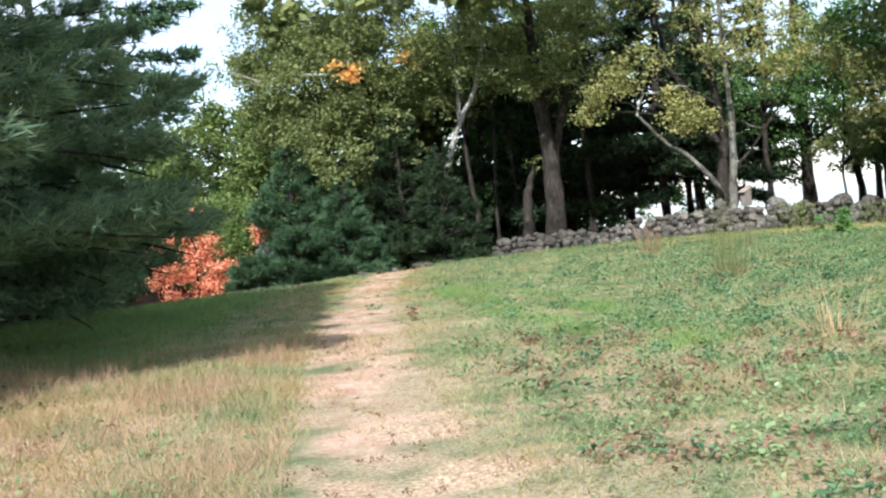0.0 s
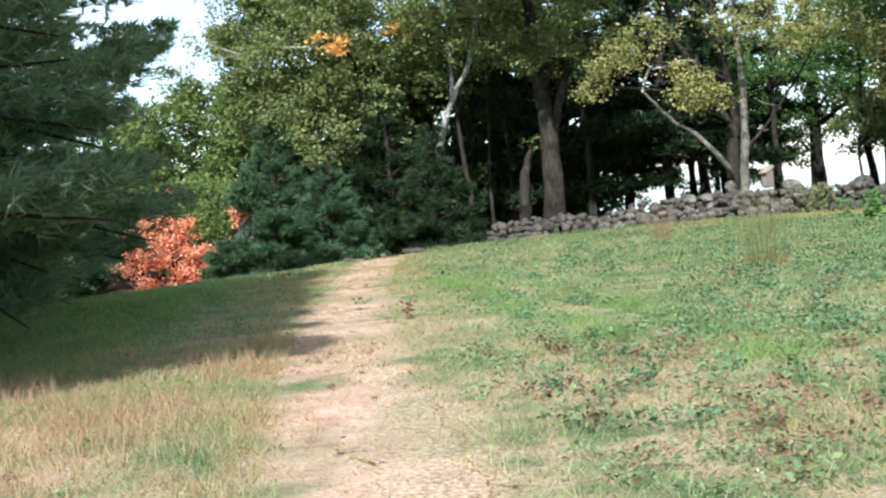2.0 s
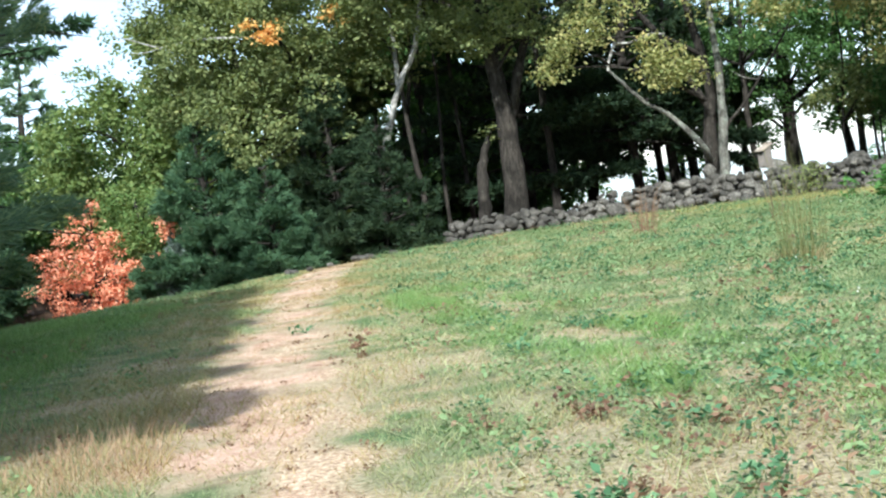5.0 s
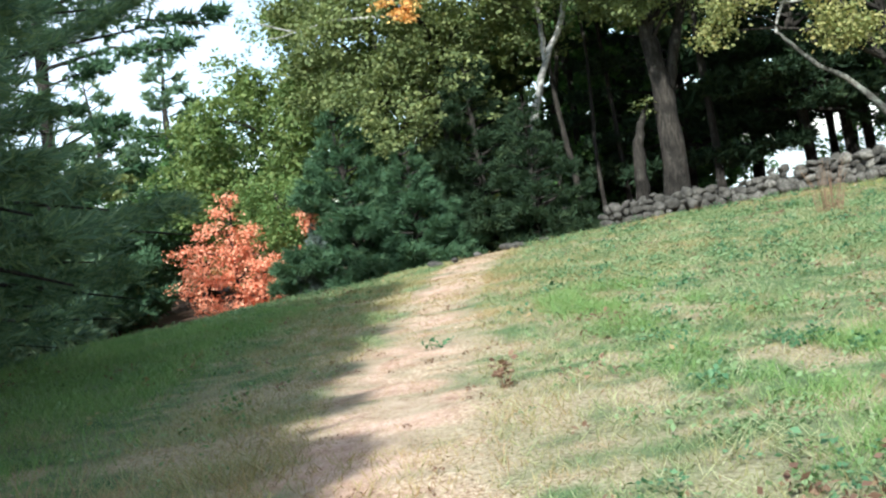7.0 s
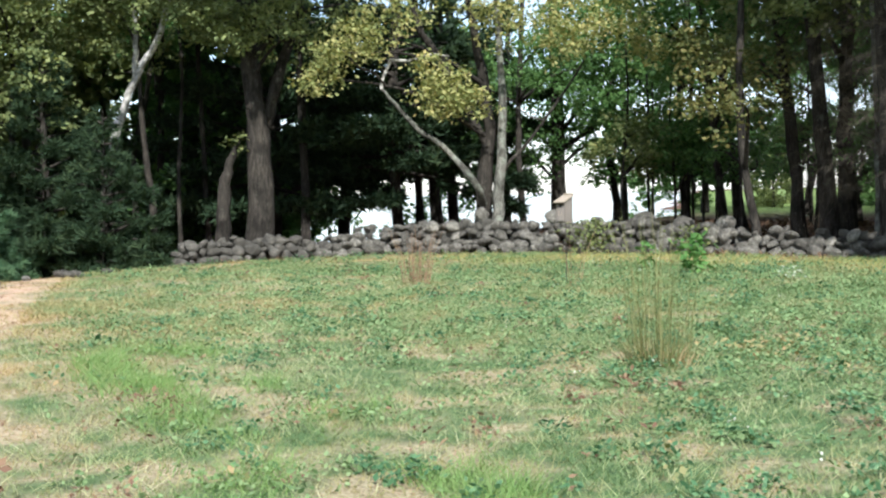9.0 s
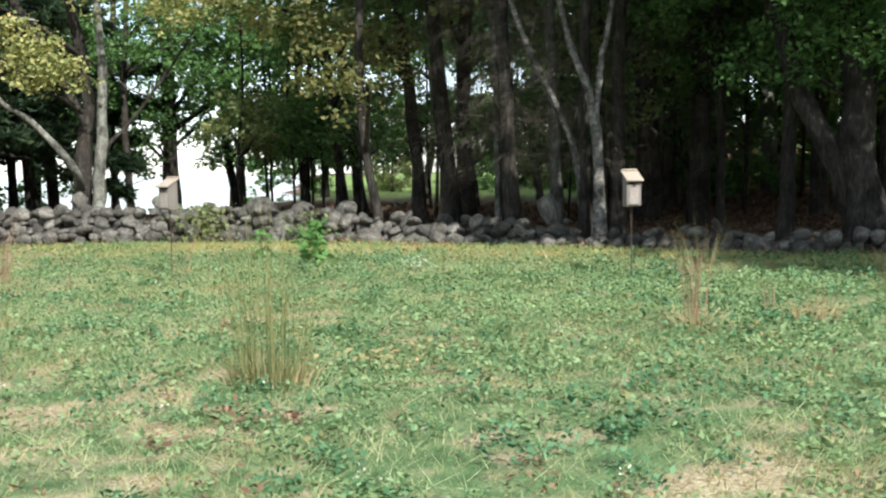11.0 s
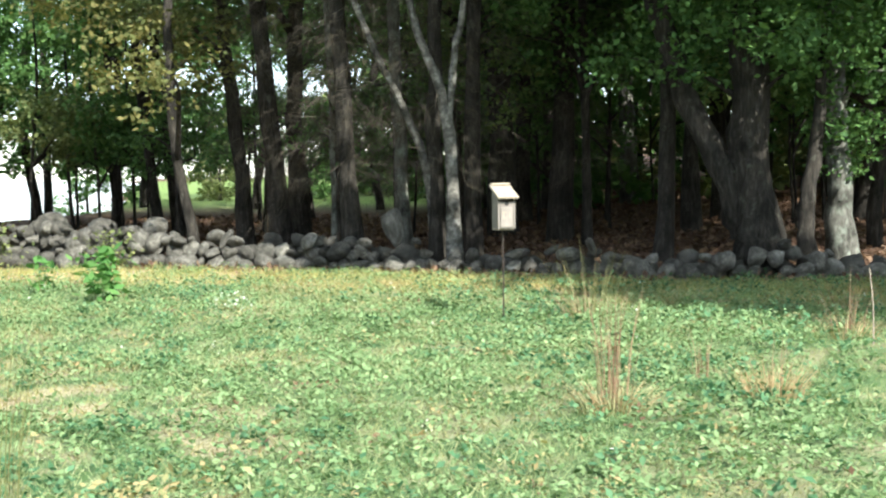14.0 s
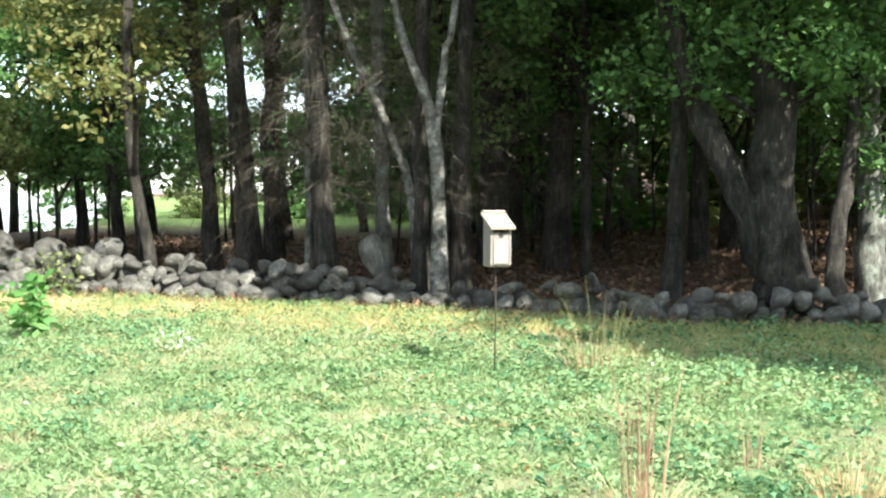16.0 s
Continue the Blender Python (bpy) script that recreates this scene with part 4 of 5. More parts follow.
# Oaks out of view, added to cast the shade on the right-hand grass.
for k, (px, py) in enumerate(((12.85, 6.7), (17.7, 5.0), (14.3, 1.0))):
    tree("oak", "unseen tall oak added at the field's edge to shade the grass", [straight(px, py, 9.5, 0.22)], BARK, ball_of_clumps(px, py, 7.4, 2.8, 2.2, 36, 1.0, 210, 80 + k), GREEN, 0.3, 5, "oaks at the field's edge")
# Another unseen oak, put where it blocks the sun from the forked trunk.
tree("oak", "unseen slender oak added to keep sun off the big trunk", [straight(13.4, 8.6, 9, 0.16)], BARK, ball_of_clumps(13.4, 8.6, 7.8, 1.35, 2.2, 24, 0.8, 220, 84), GREEN, 0.3, 5, "oaks at the field's edge")
FAR = []
for k, leaf in enumerate((GREEN, GREEN, OLIVE)):
    FAR.append(tree("far_tree", "dim green woodland tree in the depth of the wood", [straight(27 + 6 * k, 34 - 5 * k, 8, 0.17)], BARK,
                    ball_of_clumps(27 + 6 * k, 34 - 5 * k, 3.9, 3.3, 3.2, 38, 1.1, 130, 200 + k), leaf, 0.26, 3, "trees in the depth of the wood",
                    upper=ball_of_clumps(27 + 6 * k, 34 - 5 * k, 8.8, 3.4, 1.8, 14, 1.3, 110, 230 + k)))
DEEP = [(31, 20), (36, 36), (26, 26.5), (29, 30), (23, 33), (36, 27), (25, 15.5), (31, 13), (40, 32), (28, 40), (34, 44), 
        (-16, 36), (-20, 31), (-19, 42), (-25, 37), (-13, 46), (-2.5, 41), (-6, 43), (-8.5, 47), (0.5, 45), (-3.5, 47), (-1.0, 40), (1.5, 43.5), (-4.5, 39.5), (-1.5, 44), (0.4, 38.5), (-5, 45), (2.0, 47), (-24, 24), (-20, 20), (-17, 12), (3.0, 50), (30, 47), (31, 50), (27, 22), (30, 25.5), (21.5, 28.5), (33, 24)]
for k, (px, py) in enumerate(DEEP):
    copy_thing(FAR[k % 3], pose(px, py, gz(px, py), 0, 0, 77 * k) @ Matrix.Scale(0.55 if px < -10 else 1.0, 4))
HIGH = tree("far_tree", "green woodland tree with a raised crown against the sky", [straight(14.2, 36.5, 11, 0.13)], BARK, ball_of_clumps(14.2, 36.3, 4.7, 3.2, 3.0, 30, 0.9, 190, 240), GREEN, 0.16, 6, "raised crowns against the sky")
for k, (px, py, lift) in enumerate(((16.8, 38.5, 0.0), (18.3, 34.0, -0.3), (10.6, 43.5, 0.4), (20.5, 41.0, 0.0), (8.6, 47.0, 1.0), (15.0, 44.0, 0.3), (22.5, 37.0, -0.5))):
    copy_thing(HIGH, pose(px, py, gz(px, py) + min(lift, 0.0), 0, 0, 61 * k + 20))
for k, (px, py, size) in enumerate(((17.0, 50.5, 0.36), (20.0, 49.5, 0.42), (23.0, 48.5, 0.36), (26.0, 47.0, 0.45), (29.0, 45.0, 0.5), (24.5, 52.0, 0.5), (20.0, 54.0, 0.45), (32.0, 41.0, 0.6))):
    tagged(copy_thing(FAR[k % 3], pose(px, py, gz(px, py), 0, 0, 50 * k) @ Matrix.Scale(size, 4)), "low green bush at the edge of the far meadow", "bush", "bushes of the far meadow")
for k, (px, py) in enumerate(((13.0, 39.0), (18.5, 45.0))):
    copy_thing(HIGH, pose(px, py, gz(px, py), 0, 0, 140 * k + 33))
tagged(FAR[2], "dim olive-green woodland tree in the depth of the wood")

SAPLINGS = [tree("sapling", "thin understorey sapling among the trunks", [straight(20 + k, 18.5 + 2 * k, 4.2 + 0.6 * k, 0.028 + 0.008 * k, (0.03 * (k - 1), 0))], BARK,
                 ball_of_clumps(20 + k, 18.5 + 2 * k, 2.5 + 0.4 * k, 0.9, 1.1, 10, 0.4, 60, 260 + k), GREEN, 0.1, 4, "understorey saplings") for k in range(3)]
UNDER = [tree("understorey_maple", "leafy young maple under the tall trees", [straight(17 + 2.2 * k, 22.5 - 1.5 * k, 6.0, 0.055, (0.03 * (k - 1), 0))], BARK,
              ball_of_clumps(17 + 2.2 * k, 22.5 - 1.5 * k, 3.9 + 0.4 * k, 1.7, 1.7, 24, 0.5, 130, 270 + k), (GREEN, SUNNY, GREEN)[k], 0.11, 6, "understorey maples") for k in range(3)]
for k, (px, py) in enumerate(((19.5, 24.5), (15.2, 23.4), (21.0, 17.8), (23.0, 21.5), (17.8, 19.2), (24.5, 25.5), (18.6, 28.0), (21.8, 30.5), (26.5, 18.6), (15.8, 26.5), (19.8, 15.2), (24.0, 17.0), (27.5, 24.0))):
    copy_thing(UNDER[k % 3], pose(px, py, gz(px, py), 0, 0, 97 * k))
spots = np.random.default_rng(91)
placed = 0
while placed < 48:
    px, py = 11 + 20 * spots.random(), 14 + 22 * spots.random()
    d, side = line_distance(px, py, WALL)
    if side > 0 and 0.9 < d < 13:
        copy_thing(SAPLINGS[placed % 3], pose(px, py, gz(px, py), 0, 0, 360 * spots.random()))
        placed += 1
x, y = 8 + 24 * spots.random(50000), 12 + 26 * spots.random(50000)
d, side = line_distance(x, y, WALL)
keep = (((side > 0) & (d < 14)) | (d < 0.5 + 0.5 * spots.random(len(x)))) & (x > 9)
x, y = x[keep], y[keep]
v, f = leaves_at(np.stack([x, y, ground_z(x, y) + 0.012 + 0.03 * spots.random(len(x))], 1), 0.09, -0.1, 0.7, spots)
tagged(mesh_object("leaf_litter", v, f, FALLEN, None, "brown fallen leaves covering the forest floor"), "", "leaf litter", "", "stuff")

# ---- nest boxes, poles and a crooked stem ----
def board(name, size, at, mat, parent, label="", turn=(0, 0, 0), bevel=0.004):
    bm = bmesh.new()
    bmesh.ops.create_cube(bm, size=1, matrix=Matrix.Diagonal((*size, 1)))
    bmesh.ops.bevel(bm, geom=bm.edges[:], offset=bevel, segments=1, affect="EDGES")
    me = bpy.data.meshes.new(name)
    bm.to_mesh(me)
    bm.free()
    me.materials.append(mat)
    ob = new(name, me)
    ob.parent, ob.matrix_basis = parent, pose(*at, *turn)
    return tagged(ob, label)


def rod(name, points, radii, mat, parent, label="", sides=8):
    v, f = tube(points, radii, sides)
    bm = bmesh.new()
    vs = [bm.verts.new(p) for p in v]
    for q in f:
        bm.faces.new([vs[i] for i in q])
    bm.faces.new(vs[-sides:])
    bm.faces.new(vs[:sides][::-1])
    me = bpy.data.meshes.new(name)
    bm.to_mesh(me)
    bm.free()
    me.materials.append(mat)
    ob = new(name, me)
    ob.parent = parent
    return tagged(ob, label)


def nest_box(x, y, bottom, turn, label):
    """A wooden bird box on a thin pole. The front faces -y of the box; the roof slopes down to it."""
    root = thing("nest_box", label, "bird box", x, y, group="bird boxes on poles")
    root.rotation_euler = (0, 0, radians(turn))
    b = bottom - root.location.z
    w, d, h = 0.128, 0.17, 0.285
    board("front", (w, 0.02, h - 0.035), (0, -d / 2, b + (h - 0.035) / 2), BOARD, root)
    board("back", (w, 0.02, h + 0.10), (0, d / 2, b + (h + 0.10) / 2), BOARD, root)
    for sx in (-1, 1):
        bm = bmesh.new()
        prof = [(-d / 2 - 0.01, 0), (d / 2 - 0.01, 0), (d / 2 - 0.01, h + 0.085), (-d / 2 - 0.01, h - 0.015)]
        lo = [bm.verts.new((sx * (w / 2 - 0.0) + sx * 0.002, py, pz)) for py, pz in prof]
        hi = [bm.verts.new((sx * (w / 2 + 0.02), py, pz)) for py, pz in prof]
        bm.faces.new(lo)
        bm.faces.new(hi[::-1])
        for i in range(4):
            bm.faces.new((lo[i], hi[i], hi[(i + 1) % 4], lo[(i + 1) % 4]))
        bmesh.ops.recalc_face_normals(bm, faces=bm.faces[:])
        me = bpy.data.meshes.new("side")
        bm.to_mesh(me)
        bm.free()
        me.materials.append(BOARD)
        ob = new("side", me)
        ob.parent, ob.location = root, (0, 0, b)
    board("floor_board", (w - 0.004, d - 0.03, 0.02), (0, 0, b + 0.012), BOARD, root)
    board("roof", (w + 0.075, d + 0.10, 0.022), (0, -0.025, b + h + 0.052), ROOF_BOARD, root, "tan sloping roof board", (24.5, 0, 0))
    board("roof_cap", (w + 0.05, 0.05, 0.02), (0, d / 2 + 0.0, b + h + 0.122), ROOF_BOARD, root)
    board("door", (w - 0.012, 0.008, h - 0.10), (0.0, -d / 2 - 0.014, b + (h - 0.10) / 2 + 0.012), DOOR_BOARD, root, "pale weathered front door board", bevel=0.002)
    board("base_cleat", (w + 0.03, d - 0.02, 0.016), (0, 0.01, b - 0.008), GREY_WOOD, root, "dark cleat under the box", bevel=0.003)
    # A dark disc on the front board paints the unlit hole; nothing is cut.
    rod("entrance_hole", [(0, -d / 2 - 0.011, b + h - 0.055), (0, -d / 2 - 0.013, b + h - 0.055)], [0.021, 0.021], HOLE_SHADE, root, "dark disc painted for the shaded entrance hole", 14)
    for px, pz, sw, sh in ((-0.035, 0.15, 0.05, 0.008), (-0.04, 0.12, 0.012, 0.06), (0.035, 0.125, 0.01, 0.05), (-0.02, 0.10, 0.03, 0.008)):
        board("stain", (sw, 0.002, sh), (px * 0.8, -d / 2 - 0.0185, b + pz), GREY_WOOD, root, bevel=0.0005)
    rod("pole", [(0, 0.02, -0.1), (0.004, 0.02, b * 0.5), (0, 0.02, b + 0.01)], [0.0065, 0.0065, 0.0065], METAL, root, "thin rusty metal pole")
    return root


nest_box(9.54, 15.69, 1.05, -20, "unpainted wooden bird box on a thin pole before the wall")
nest_box(5.40, 20.1, 1.02, -58, "unpainted wooden bird box with tan roof on a pole")
# The stake draws a thin, slightly bent plant stem.
stake = thing("stake", "thin crooked pale stem standing in the grass", "stake", 10.56, 12.5)
rod("shaft", [(0, 0, -0.1), (0.012, 0.008, 0.2), (-0.015, 0.0, 0.36), (-0.03, 0.02, 0.6)], [0.006, 0.0055, 0.005, 0.004], GREY_WOOD, stake)


# ---- plants in the field ----
def blades(n, reach, height, lean, width, r, bend=0.25):
    """Grass stems from a tuft: each a bent strip of two quads."""
    a, q = r.random(n) * 2 * math.pi, np.sqrt(r.random(n)) * reach
    foot = np.stack([np.cos(a) * q, np.sin(a) * q, np.zeros(n)], 1)
    h = height * (0.45 + 0.55 * r.random(n))
    out = np.stack([np.cos(a), np.sin(a), np.zeros(n)], 1) * (lean * (q / reach) * h)[:, None] + r.normal(0, 0.05, (n, 3)) * h[:, None] * np.array([1, 1, 0])
    mid = foot + out * 0.4 + np.stack([np.zeros(n), np.zeros(n), h * 0.55], 1)
    tip = foot + out * (1 + bend) + np.stack([np.zeros(n), np.zeros(n), h], 1)
    b = r.random(n) * math.pi
    s = np.stack([np.cos(b), np.sin(b), np.zeros(n)], 1) * width / 2
    v = np.stack([foot - s, foot + s, mid + s * 0.8, mid - s * 0.8, tip + s * 0.25, tip - s * 0.25], 1).reshape(-1, 3)
    o = np.arange(n)[:, None] * 6
    return v, np.concatenate([o + np.array([[0, 1, 2, 3]]), o + np.array([[3, 2, 4, 5]])])


def tuft(name, label, category, x, y, parts, group=""):
    """A tuft at its place, from parts (name, count, reach, height, lean, width, material)."""
    root = thing(name, label, category, x, y, group=group)
    r = np.random.default_rng(int(abs(x * 100) + abs(y * 10)))
    for pn, n, reach, height, lean, width, mat in parts:
        v, f = blades(n, reach, height, lean, width, r)
        v[:, 2] -= 0.02
        tagged(mesh_object(pn, v, f, mat, root), kind="stuff")
    return root


tuft("rush_clump", "tall olive-green rush clump with straw at its foot", "grass clump", 3.6, 11.8,
     [("stalk_tuft", 105, 0.25, 1.36, 0.11, 0.005, RUSH), ("straw_tuft", 90, 0.28, 0.26, 0.7, 0.007, STRAW), ("leaf_tuft", 110, 0.26, 0.34, 0.4, 0.008, RUSH)])
tuft("grass_clump", "dry straw-coloured bunch grass with ruddy stalks", "grass clump", 7.41, 12.12,
     [("stalk_tuft", 44, 0.10, 0.9, 0.09, 0.005, RUDDY), ("straw_tuft", 170, 0.2, 0.2, 0.9, 0.006, STRAW), ("pale_tuft", 200, 0.22, 0.18, 0.5, 0.0045, PALE_GRASS)])
tuft("grass_clump", "small straw-coloured mound of dry grass", "grass clump", 8.34, 11.71, [("straw_tuft", 240, 0.2, 0.24, 0.5, 0.005, STRAW), ("stalk_tuft", 12, 0.1, 0.5, 0.2, 0.005, RUDDY)])
tuft("grass_clump", "few thin ruddy stalks among green weeds", "grass clump", 8.53, 12.44, [("stalk_tuft", 16, 0.06, 0.4, 0.1, 0.006, RUDDY)])
tuft("grass_clump", "pale straw patch of dry grass before the wall", "grass clump", 11.75, 15.9, [("straw_tuft", 520, 0.5, 0.13, 0.6, 0.005, PALE_GRASS), ("dry_tuft", 160, 0.4, 0.10, 0.8, 0.005, STRAW)])
tuft("grass_clump", "dry bunch grass with tall tan stalks", "grass clump", 10.25, 15.3, [("stalk_tuft", 46, 0.24, 0.8, 0.36, 0.0045, RUSH), ("straw_tuft", 70, 0.28, 0.3, 0.7, 0.005, RUDDY), ("tan_stalk_tuft", 12, 0.28, 0.75, 0.4, 0.0045, STRAW)])
tuft("grass_clump", "ruddy dry bunch grass near the crooked stem", "grass clump", 10.74, 12.86, [("stalk_tuft", 26, 0.14, 0.6, 0.35, 0.005, RUDDY), ("straw_tuft", 100, 0.22, 0.22, 1.0, 0.006, STRAW)])
tuft("grass_clump", "ruddy thin stalks before the stone wall", "grass clump", 3.3, 20.9, [("stalk_tuft", 55, 0.2, 0.95, 0.2, 0.008, RUDDY)])
tuft("grass_clump", "tall pale dead stalks in the field", "grass clump", 5.25, 19.2, [("stalk_tuft", 9, 0.1, 0.95, 0.3, 0.009, RUDDY)])
tuft("grass_clump", "straw-coloured dead stalks leaning in the weeds", "grass clump", 3.12, 3.63, [("stalk_tuft", 26, 0.2, 0.75, 0.4, 0.006, STRAW), ("straw_tuft", 80, 0.22, 0.3, 0.9, 0.008, STRAW)])


def leafy_plant(name, label, x, y, height, reach, n, size, mat, seed, stalk=RUSH):
    root = thing(name, label, "plant", x, y)
    r = np.random.default_rng(seed)
    v, f = blades(max(6, n // 30), reach * 0.4, height, 0.5, 0.01, r)
    tagged(mesh_object("stalk_tuft", v - np.array([0, 0, 0.02]), f, stalk, root), kind="stuff")
    c = np.stack([r.normal(0, reach * 0.42, n), r.normal(0, reach * 0.42, n), height * (0.12 + 0.85 * r.random(n))], 1)
    v, f = leaves_at(c, size, 0.1, 0.55, r)
    v[:, 2] = np.maximum(v[:, 2], 0.005)
    mesh_object("foliage", v, f, mat, root)
    return root


BRIGHT = leaf_material("bright_leaf", [(0.1, (0.06, 0.15, 0.04)), (0.5, (0.11, 0.25, 0.07)), (0.9, (0.20, 0.35, 0.11))], 0.4)
leafy_plant("milkweed", "bright green leafy plant standing before the wall", 7.43, 20.1, 0.60, 0.30, 170, 0.13, BRIGHT, 1)
leafy_plant("milkweed", "small bright green leafy plant by the wall", 7.3, 21.7, 0.40, 0.16, 60, 0.11, BRIGHT, 2)
leafy_plant("dead_weed", "rust-brown withered weed at the track's edge", -0.9, 8.34, 0.21, 0.065, 70, 0.05, DEAD_LEAF, 3, RUDDY)
leafy_plant("weed", "dark grey-green weed lying on the track", -1.73, 10.95, 0.07, 0.17, 36, 0.05, BROAD, 4)
leafy_plant("white_aster", "low clump of small white flowers", 8.0, 18.1, 0.2, 0.26, 120, 0.034, ASTER, 5)
leafy_plant("yellowing_weed", "low weed with yellow and orange leaves", 4.5, 12.0, 0.16, 0.5, 150, 0.045, YELLOW_WEED, 6)
leafy_plant("bramble", "olive bramble growing over the wall stones", 7.9, 26.2, 0.75, 0.7, 500, 0.08, OLIVE, 7)
leafy_plant("bramble", "sparse green bramble on the wall", 9.3, 24.6, 0.6, 0.4, 200, 0.08, OLIVE, 8)


# ---- field cover ----
def in_field(x, y, slack=0.0):
    d, side = line_distance(x, y, WALL)
    s = -0.85 * (x + 7) + 0.53 * (y - 19.5)
    seen = ~((x > 1.6 + 0.33 * (y + 6.8)) & (y < 7.2 + 0.62 * (x - 3.5)))
    return (side <= 0) & (d > 0.25) & (s < 2.5) & seen & (y < 31) & (x > -4 - 0.55 * (y + 5))


def field_points(n, seed):
    r = np.random.default_rng(seed)
    x, y = -10 + 26 * r.random(n), -3 + 34 * r.random(n)
    keep = in_field(x, y)
    return x[keep], y[keep], r


x, y, r = field_points(1400000, 11)
dry = dryness(x, y)
track_d, _ = line_distance(x, y, TRACK)
tall = patches(x, y, 0.8, 12)
keep = r.random(len(x)) < np.where(track_d + 0.5 * (patches(x, y, 0.5, 19) - 0.5) < 0.5, 0.42, 0.35 + 0.65 * patches(x, y, 0.5, 13)) * np.where(y > 20, 0.6, 1.0)
x, y, dry, tall, track_d = x[keep], y[keep], dry[keep], tall[keep], track_d[keep]
n = len(x)
h = (0.025 + 0.05 * tall ** 1.5) * (0.5 + r.random(n)) * np.where(track_d < 0.5, 0.45, 1.0)
h = h * np.where((x < -0.9) & (y < 7), 1.9, 1.0)
a = r.random(n) * 2 * math.pi
side = np.stack([np.cos(a), np.sin(a), np.zeros(n)], 1) * (0.0022 + 0.0022 * r.random(n))[:, None] * np.where(y > 14, 1.8, 1.0)[:, None]
foot = np.stack([x, y, ground_z(x, y) - 0.005], 1)
tip = foot + np.concatenate([r.normal(0, 0.95, (n, 2)) * h[:, None], h[:, None]], 1)
v = np.stack([foot - side, foot + side, tip], 1).reshape(-1, 3)
grass = mesh_object("grass", v, np.arange(3 * n).reshape(-1, 3), GRASS, None, "mixed green and straw-coloured field grass", False, {"dry": np.repeat(np.clip(dry + r.normal(0, 0.15, n), 0, 1), 3)})
tagged(grass, "", "grass", "", "stuff")


def low_leaves(name, label, mat, count, size, seed, chance, height):
    x, y, r = field_points(count, seed)
    keep = r.random(len(x)) < chance(x, y)
    x, y = x[keep], y[keep]
    k = 6
    x, y = np.repeat(x, k) + r.normal(0, size * 1.1, len(x) * k), np.repeat(y, k) + r.normal(0, size * 1.1, len(y) * k)
    c = np.stack([x, y, ground_z(x, y) + height * r.random(len(x)) + 0.01], 1)
    v, f = leaves_at(c, size * 1.1, 0.0, 0.58, r)
    tagged(mesh_object(name, v, f, mat, None, label), "", "weeds", "", "stuff")


low_leaves("weeds", "low broad-leaved green weeds in the grass", WEED, 80000, 0.036, 21,
           lambda x, y: step(0.40, 0.78, patches(x, y, 1.1, 15) * 0.45 + patches(x, y, 0.35, 16) * 0.55 + 0.12 * step(1, 8, x)) * (1 - dryness(x, y)) * step(0.7, 1.6, line_distance(x, y, TRACK)[0]), 0.06)
low_leaves("withered_weeds", "rusty withered weeds scattered in the grass", DEAD_LEAF, 13000, 0.035, 22,
           lambda x, y: step(0.62, 0.8, patches(x, y, 0.9, 18)) * step(0.5, 1.2, line_distance(x, y, TRACK)[0]) * (1 - 0.85 * step(3, 8, x)) * (1 - 0.5 * step(4, 8, y)), 0.06)
def weed_clumps(name, label, mat, count, leaves, reach, size, height, seed, chance):
    """Low separate weeds, each a rosette of leaves that rises a little in its middle."""
    x, y, r = field_points(count, seed)
    keep = r.random(len(x)) < chance(x, y)
    x, y = x[keep], y[keep]
    grow = np.repeat(0.5 + r.random(len(x)), leaves)
    x, y = np.repeat(x, leaves), np.repeat(y, leaves)
    q, a = np.sqrt(r.random(len(x))) * reach * grow, r.random(len(x)) * 2 * math.pi
    x, y = x + q * np.cos(a), y + q * np.sin(a)
    c = np.stack([x, y, ground_z(x, y) + 0.015 + height * grow * r.random(len(x)) * (1 - 0.6 * q / (reach * 1.5))], 1)
    v, f = leaves_at(c, size * 1.1, 0.1, 0.55, r)
    tagged(mesh_object(name, v, f, mat, None, label), "", "weeds", "", "stuff")


weed_clumps("broad_weeds", "darker green broad-leaved weeds standing in the grass", BROAD, 2400, 40, 0.11, 0.038, 0.13, 31,
            lambda x, y: step(0.35, 0.7, patches(x, y, 1.6, 25)) * step(0.9, 1.8, line_distance(x, y, TRACK)[0]) * step(0.0, 0.5, x + 0.6))
weed_clumps("brown_weeds", "brown dried-up weeds beside the track", DEAD_LEAF, 3600, 26, 0.11, 0.042, 0.12, 32,
            lambda x, y: step(0.45, 0.75, patches(x, y, 1.2, 26)) * step(0.7, 1.3, line_distance(x, y, TRACK)[0]) * (1 - step(2.5, 5, x)) * step(-0.8, 0, x) * (1 - 0.88 * step(2, 7, y)))
low_leaves("pale_flecks", "tiny pale seed heads in the grass", FLOWER, 900, 0.018, 24, lambda x, y: 0.3 * step(0, 3, x), 0.12)
low_leaves("fallen_leaves", "yellow and orange fallen leaves in the grass", YELLOW_WEED, 1300, 0.05, 23, lambda x, y: 0.25 + 0 * x, 0.08)


def folded_leaves(c, way, size, wide, r):
    """A leaf folded along its midrib at each centre, pointing along way."""
    n = len(c)
    side = np.cross(way, np.array([0, 0, 1.0]) + r.normal(0, 0.35, (n, 3)))
    side /= np.linalg.norm(side, axis=1, keepdims=True) + 1e-9
    up = np.cross(side, way)
    s = size[:, None]
    mid, lift = c + way * s * 0.5 - up * s * 0.03, up * s * 0.10
    v = np.stack([c, mid + side * s * wide * 0.5 + lift, c + way * s - up * s * 0.08, mid - side * s * wide * 0.5 + lift, mid], 1).reshape(-1, 3)
    f = (np.arange(n)[:, None] * 5 + np.array([[0, 1, 4, 0, 4, 3, 4, 1, 2, 4, 2, 3]])).reshape(-1, 3)
    return v, f


